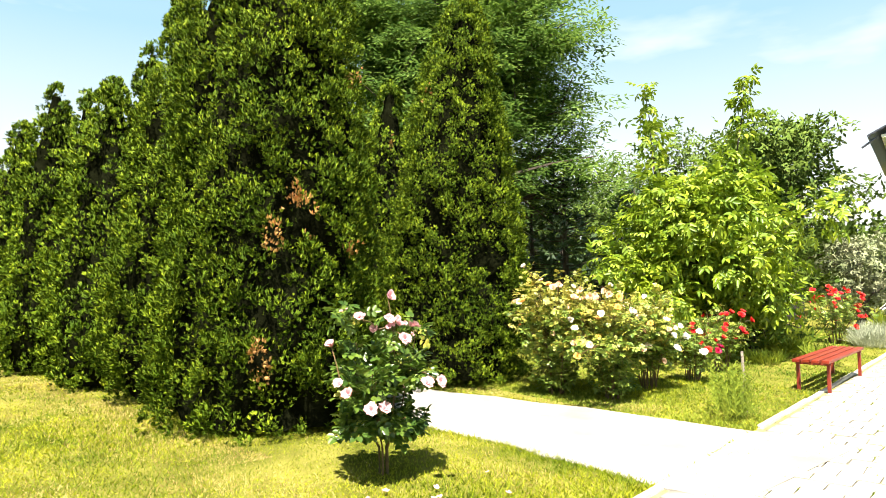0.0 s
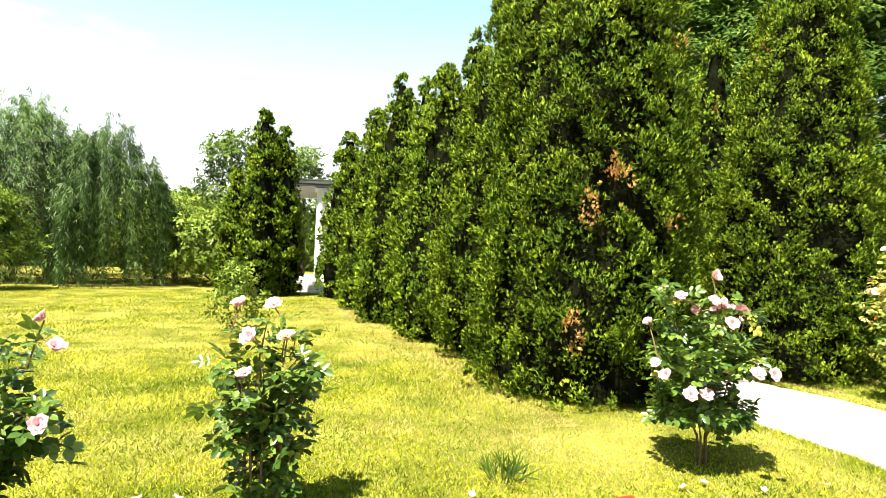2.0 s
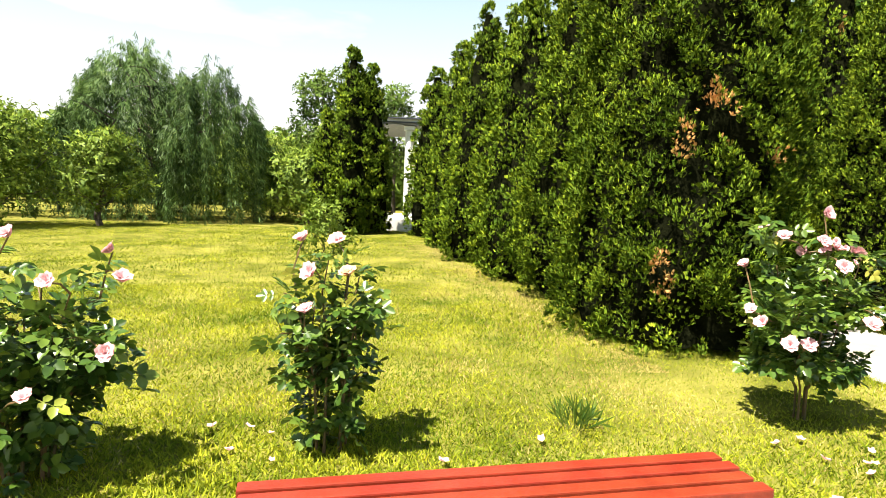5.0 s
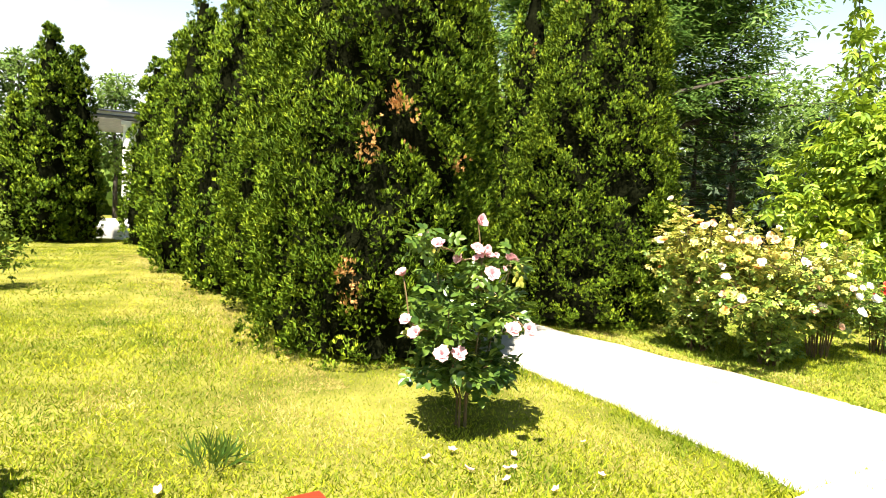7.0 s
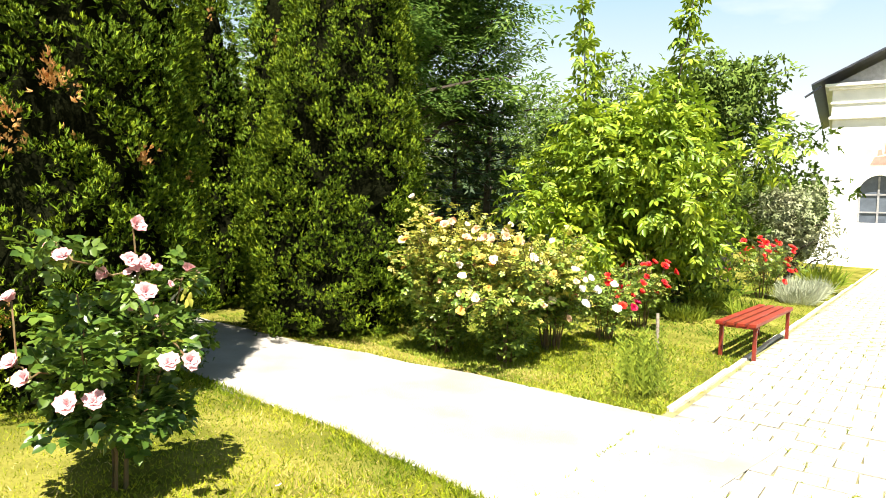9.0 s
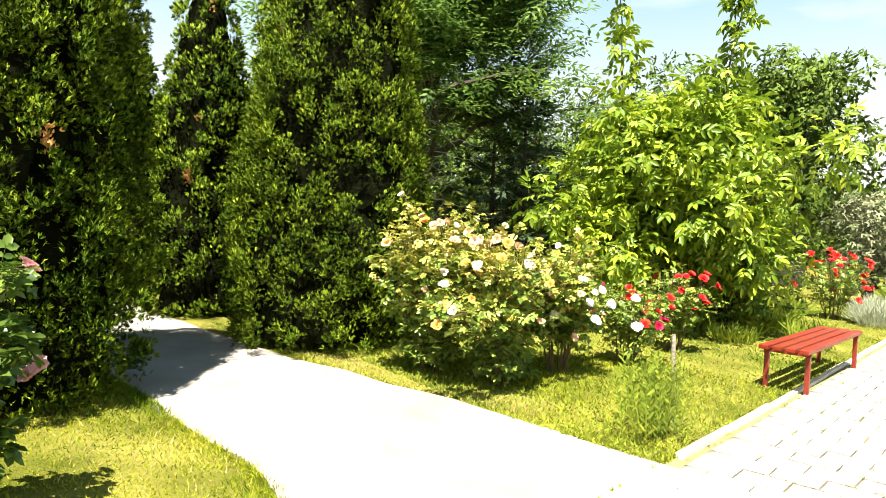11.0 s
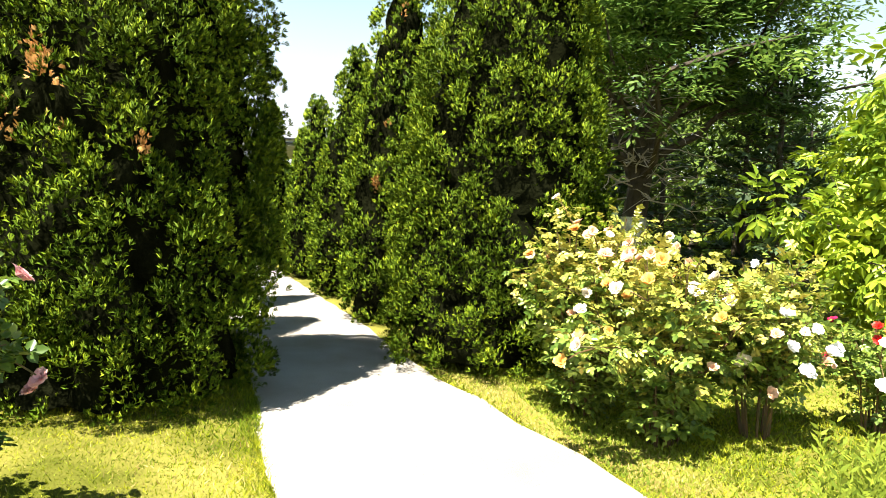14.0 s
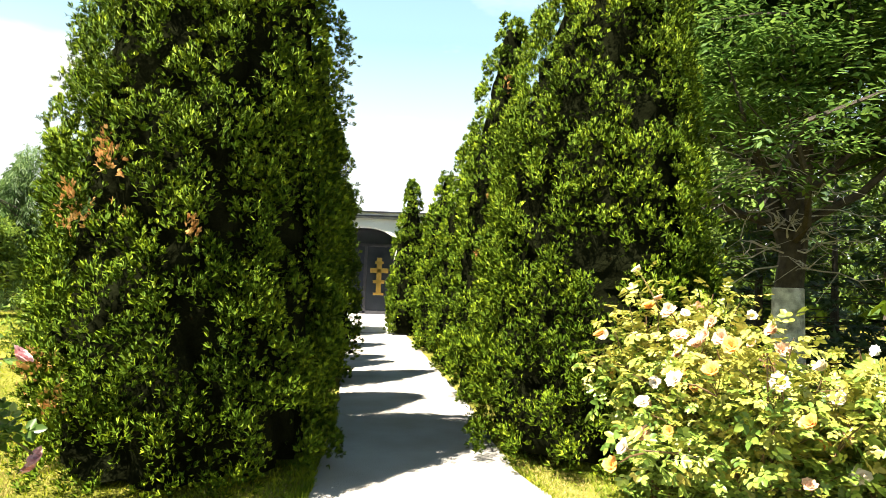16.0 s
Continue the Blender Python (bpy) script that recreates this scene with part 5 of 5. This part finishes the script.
def fallen_petals(x, y, n, seed):
    """A scatter of dropped petals on the grass."""
    r = np.random.default_rng(seed)
    for k in range(n):
        px, py = x + r.normal() * 0.22, y + r.normal() * 0.22
        z0 = max(float(lawn_height(px, py)), 0.0) + 0.03
        bm = bmesh.new()
        g = [[bm.verts.new(((i - 1) * 0.022 * (1 - 0.25 * abs(j - 1)), (j - 1) * 0.028, 0.010 * ((i - 1) ** 2 + (j - 1) ** 2) + r.normal() * 0.002)) for j in range(3)] for i in range(3)]
        for i in range(2):
            for j in range(2):
                bm.faces.new((g[i][j], g[i + 1][j], g[i + 1][j + 1], g[i][j + 1]))
        ob = part("fallen_petal", bm, PINK, smooth=True)
        s = r.uniform(0.6, 1.05)
        ob.matrix_basis = pose(px, py, z0, r.uniform(-20, 20), r.uniform(-20, 20), r.uniform(0, 360)) @ Matrix.Diagonal((s, s, s, 1))
        tagged(ob, "pale pink rose petal fallen on grass", "petal", "fallen petals")


fallen_petals(-3.35, 3.42, 3, 401)
fallen_petals(-3.15, 3.82, 7, 402)
fallen_petals(-2.92, 3.30, 3, 407)
fallen_petals(-3.3, 0.15, 2, 403)
fallen_petals(-3.75, 0.0, 3, 404)
fallen_petals(-3.5, 1.3, 2, 405)
fallen_petals(-2.9, 3.0, 2, 406)


def fence():
    """A dark board fence beyond the far roses."""
    fo = thing("fence", -15.2, 24.2, 0, "dark stained board fence beyond the rose bed", "fence", rz=8, kind="structure")
    for k in range(7):
        part("post", box(bmesh.new(), k * 1.0 - 0.04, 0.0, -0.1, k * 1.0 + 0.04, 0.08, 1.5, 0.006), FENCE_DARK, fo)
    for z in (0.25, 0.6, 0.95, 1.3):
        part("board", box(bmesh.new(), -0.1, -0.03, z - 0.13, 6.1, -0.002, z + 0.13, 0.004), FENCE_DARK, fo)


fence()

# ---- far woods ----


def far_woods():
    """A belt of distant trees that closes the view."""
    r = np.random.default_rng(601)
    ps = []
    for k in range(150):
        a = radians(62 + 150 * (k + r.uniform()) / 150)
        dist = r.uniform(46, 62)
        if 1.75 > a > 1.55 and dist < 60:
            dist += 12
        cx, cy, hh = dist * math.cos(a), dist * math.sin(a), r.uniform(3.5, 6.5)
        g = r.normal(size=(260, 3))
        g /= np.linalg.norm(g, axis=1, keepdims=True)
        g *= np.power(r.uniform(0.2, 1, (260, 1)), 0.4)
        ps.append(np.array([cx, cy, hh * 0.5]) + g * np.array([3.2, 3.2, hh * 0.52]))
    ps = np.concatenate(ps)
    ps[:, 2] = np.maximum(ps[:, 2], 0.1)
    rot = frames_from(r.normal(size=ps.shape), r.uniform(-3, 3, len(ps)))
    ob = put("far_woods", mesh_np("far_woods", *scatter(*leaf_set([(1.0, 0.5, 0.3), (0.8, 0.5, -1.2, 0.1)]), ps, rot, r.uniform(0.5, 0.95, len(ps)))), FARLEAF)
    tagged(ob, "belt of green trees beyond the garden", "trees", kind="stuff")


far_woods()

# ---- grass ----


def grass(name, n, region, height, width, mat, seed, label, clump=0.0):
    """Single blades over a stretch of lawn; region(r, n) gives their places."""
    r = np.random.default_rng(seed)
    px, py = region(r, n)
    z = lawn_height(px, py)
    ok = z > -0.02
    px, py, z = px[ok], py[ok], z[ok]
    m = len(px)
    pos = np.stack((px, py, z - 0.004), axis=1)
    patch = lumps(seed, m, np.stack((px, py), axis=1), 1.4)
    keep = r.uniform(-1.6, 0.9, m) < 0.6 * patch + 1.1
    pos, patch = pos[keep], patch[keep]
    m = len(pos)
    d = r.normal(size=(m, 3)) * np.array([[0.85, 0.85, 0.1]]) + np.array([[0, 0, 1.0]])
    rot = frames_from(d, r.uniform(-3, 3, m))
    v, f = scatter([(-width / 2, 0, 0), (width / 2, 0, 0), (0.0, 1.0, 0.25)], [(0, 1, 2)], pos, rot, height * r.uniform(0.45, 1.2, m) * (1 + 0.3 * patch))
    ob = put(name, mesh_np(name, v, f), mat)
    tagged(ob, label, "grass", kind="stuff")


def near_lawn(r, n):
    dist = 1.6 + 8.5 * np.power(r.uniform(0, 1, n), 1.25)
    ang = r.uniform(1.55, 4.1, n)
    x, y = 0.2 + dist * np.cos(ang), 1.2 + dist * np.sin(ang)
    far = edge_y(FAR_EDGE, x)
    bare = (y > far) & (y < far + 0.5) & (x < -4.2) & (r.uniform(0, 1, n) < 0.85)
    return x, np.where(bare, y + 0.7, y)


def mid_lawn(r, n):
    return r.uniform(-23, -6.5, n), r.uniform(-11, 3.2, n)


def rose_bed(r, n):
    x, y = r.uniform(-9.5, -1.2, n), 6.8 + 15.5 * np.power(r.uniform(0, 1, n), 1.6)
    bare = (y < edge_y(FAR_EDGE, x) + 0.45) & (x < -4.3) & (r.uniform(0, 1, n) < 0.8)
    return x, np.where(bare, y + 0.6, y)


def path_edges(r, n):
    x = r.uniform(-9, -2.7, n)
    south = r.uniform(0, 1, n) < 0.82
    y = np.where(south, edge_y(NEAR_EDGE, x) - (0.12 + 0.2 * np.sin(x * 5.3) ** 2 + 0.1 * np.sin(x * 17)) * r.uniform(0, 1, n) ** 2, edge_y(FAR_EDGE, x) + 0.2 * r.uniform(0, 1, n) ** 2)
    return x, y


def hedge_foot(r, n):
    x = -5.0 - 12 * r.uniform(0, 1, n) ** 1.3
    foot = np.interp(-x, [5.0, 6.7, 8.8, 11.7, 17.0], [3.1, 2.85, 2.7, 2.3, 1.8])
    return x, foot + 0.15 - 0.42 * np.abs(r.normal(size=n))


def bed_margin(r, n):
    x = -4.0 - 5.5 * r.uniform(0, 1, n) ** 1.2
    return x, edge_y(FAR_EDGE, x) + 0.04 + 0.3 * np.abs(r.normal(size=n))


grass("dry_grass", 7000, bed_margin, 0.03, 0.3, DRY, 507, "dry straw-coloured grass between path and roses")
grass("edge_grass", 9000, path_edges, 0.048, 0.10, BLADE, 504, "longer grass along the edge of the path")
grass("dry_grass", 22000, hedge_foot, 0.032, 0.30, DRY, 505, "dry straw-coloured grass at the foot of the hedge")
def dry_patches(r, n):
    cx = np.array([-4.6, -5.2, -3.9, -6.3, -4.2, -7.4, -2.9, -5.6, -8.8, -3.4])
    cy = np.array([2.6, 1.5, 2.9, 2.2, 0.2, 0.8, 1.9, -1.2, 1.6, 4.6])
    k = r.integers(0, len(cx), n)
    return cx[k] + r.normal(size=n) * 0.28, cy[k] + r.normal(size=n) * 0.2




def mottled(r, n):
    """Bleached blades mixed through the whole lawn, thicker in some patches."""
    x, y = near_lawn(r, n)
    thick = lumps(77, n, np.stack((x, y), axis=1), 2.4) + 0.5 * lumps(78, n, np.stack((x, y), axis=1), 7.0)
    keep = thick > r.uniform(-0.9, 0.9, n)
    return x[keep], y[keep]


grass("dry_grass", 60000, mottled, 0.040, 0.20, DRY, 508, "bleached straw-coloured blades through the lawn")
grass("dry_grass", 8000, dry_patches, 0.035, 0.22, DRY, 506, "straw-coloured dry patches in the lawn")
grass("lawn_grass", 470000, near_lawn, 0.042, 0.25, BLADE, 501, "short sunlit lawn grass blades")
grass("far_lawn_grass", 110000, mid_lawn, 0.042, 0.40, BLADE, 502, "short sunlit lawn grass further off")
grass("rose_bed_grass", 110000, rose_bed, 0.042, 0.42, CLOVER, 503, "green grass and clover in the rose bed")

# ---- paving pieces ----
plaza()
kerb()


def joint_moss():
    """Little green tufts in the joints of the forecourt."""
    r = np.random.default_rng(701)
    m = Matrix(pose(EDGE_AT.x, EDGE_AT.y, 0, 0, 0, TURN_PLAZA))
    ps = []
    for k in range(1700):
        i, j = int(r.integers(0, 17)), int(r.integers(-20, 60))
        on_row = r.uniform() < 0.6
        x = 0.12 + 0.29 * (i + r.uniform(0, 1)) if on_row else 0.12 + 0.29 * (i + (0.5 if j % 2 else 0.0))
        y = 0.22 * (j + 0.5) if on_row else 0.22 * (j + r.uniform(-0.4, 0.4))
        for q in range(int(r.integers(5, 16))):
            s = r.uniform(-0.05, 0.05)
            ps.append(m @ Vector((x + (s if on_row else 0.004 * r.normal()), y + (0.004 * r.normal() if on_row else s), -0.008)))
    # a dark seam where the concrete path meets the forecourt
    for k in range(900):
        q = m @ Vector((0.01 + 0.006 * r.normal(), r.uniform(-8, 12), 0.006))
        if float(edge_y(NEAR_EDGE, q.x)) < q.y < float(edge_y(FAR_EDGE, q.x)) + 0.1 and math.sin(q.y * 5) + math.sin(q.y * 13) > -0.5:
            ps.append(q)
    ps = np.array([tuple(p) for p in ps])
    d = r.normal(size=ps.shape) * np.array([[0.7, 0.7, 0.1]]) + np.array([[0, 0, 0.8]])
    v, f = scatter([(-0.16, 0, 0), (0.16, 0, 0), (0.0, 1.0, 0.1)], [(0, 1, 2)], ps, frames_from(d, r.uniform(-3, 3, len(ps))), 0.036 * r.uniform(0.5, 1.2, len(ps)))
    tagged(put("joint_moss", mesh_np("joint_moss", v, f), CLOVER), "green moss and weeds in the paving joints", "moss", kind="stuff")


joint_moss()
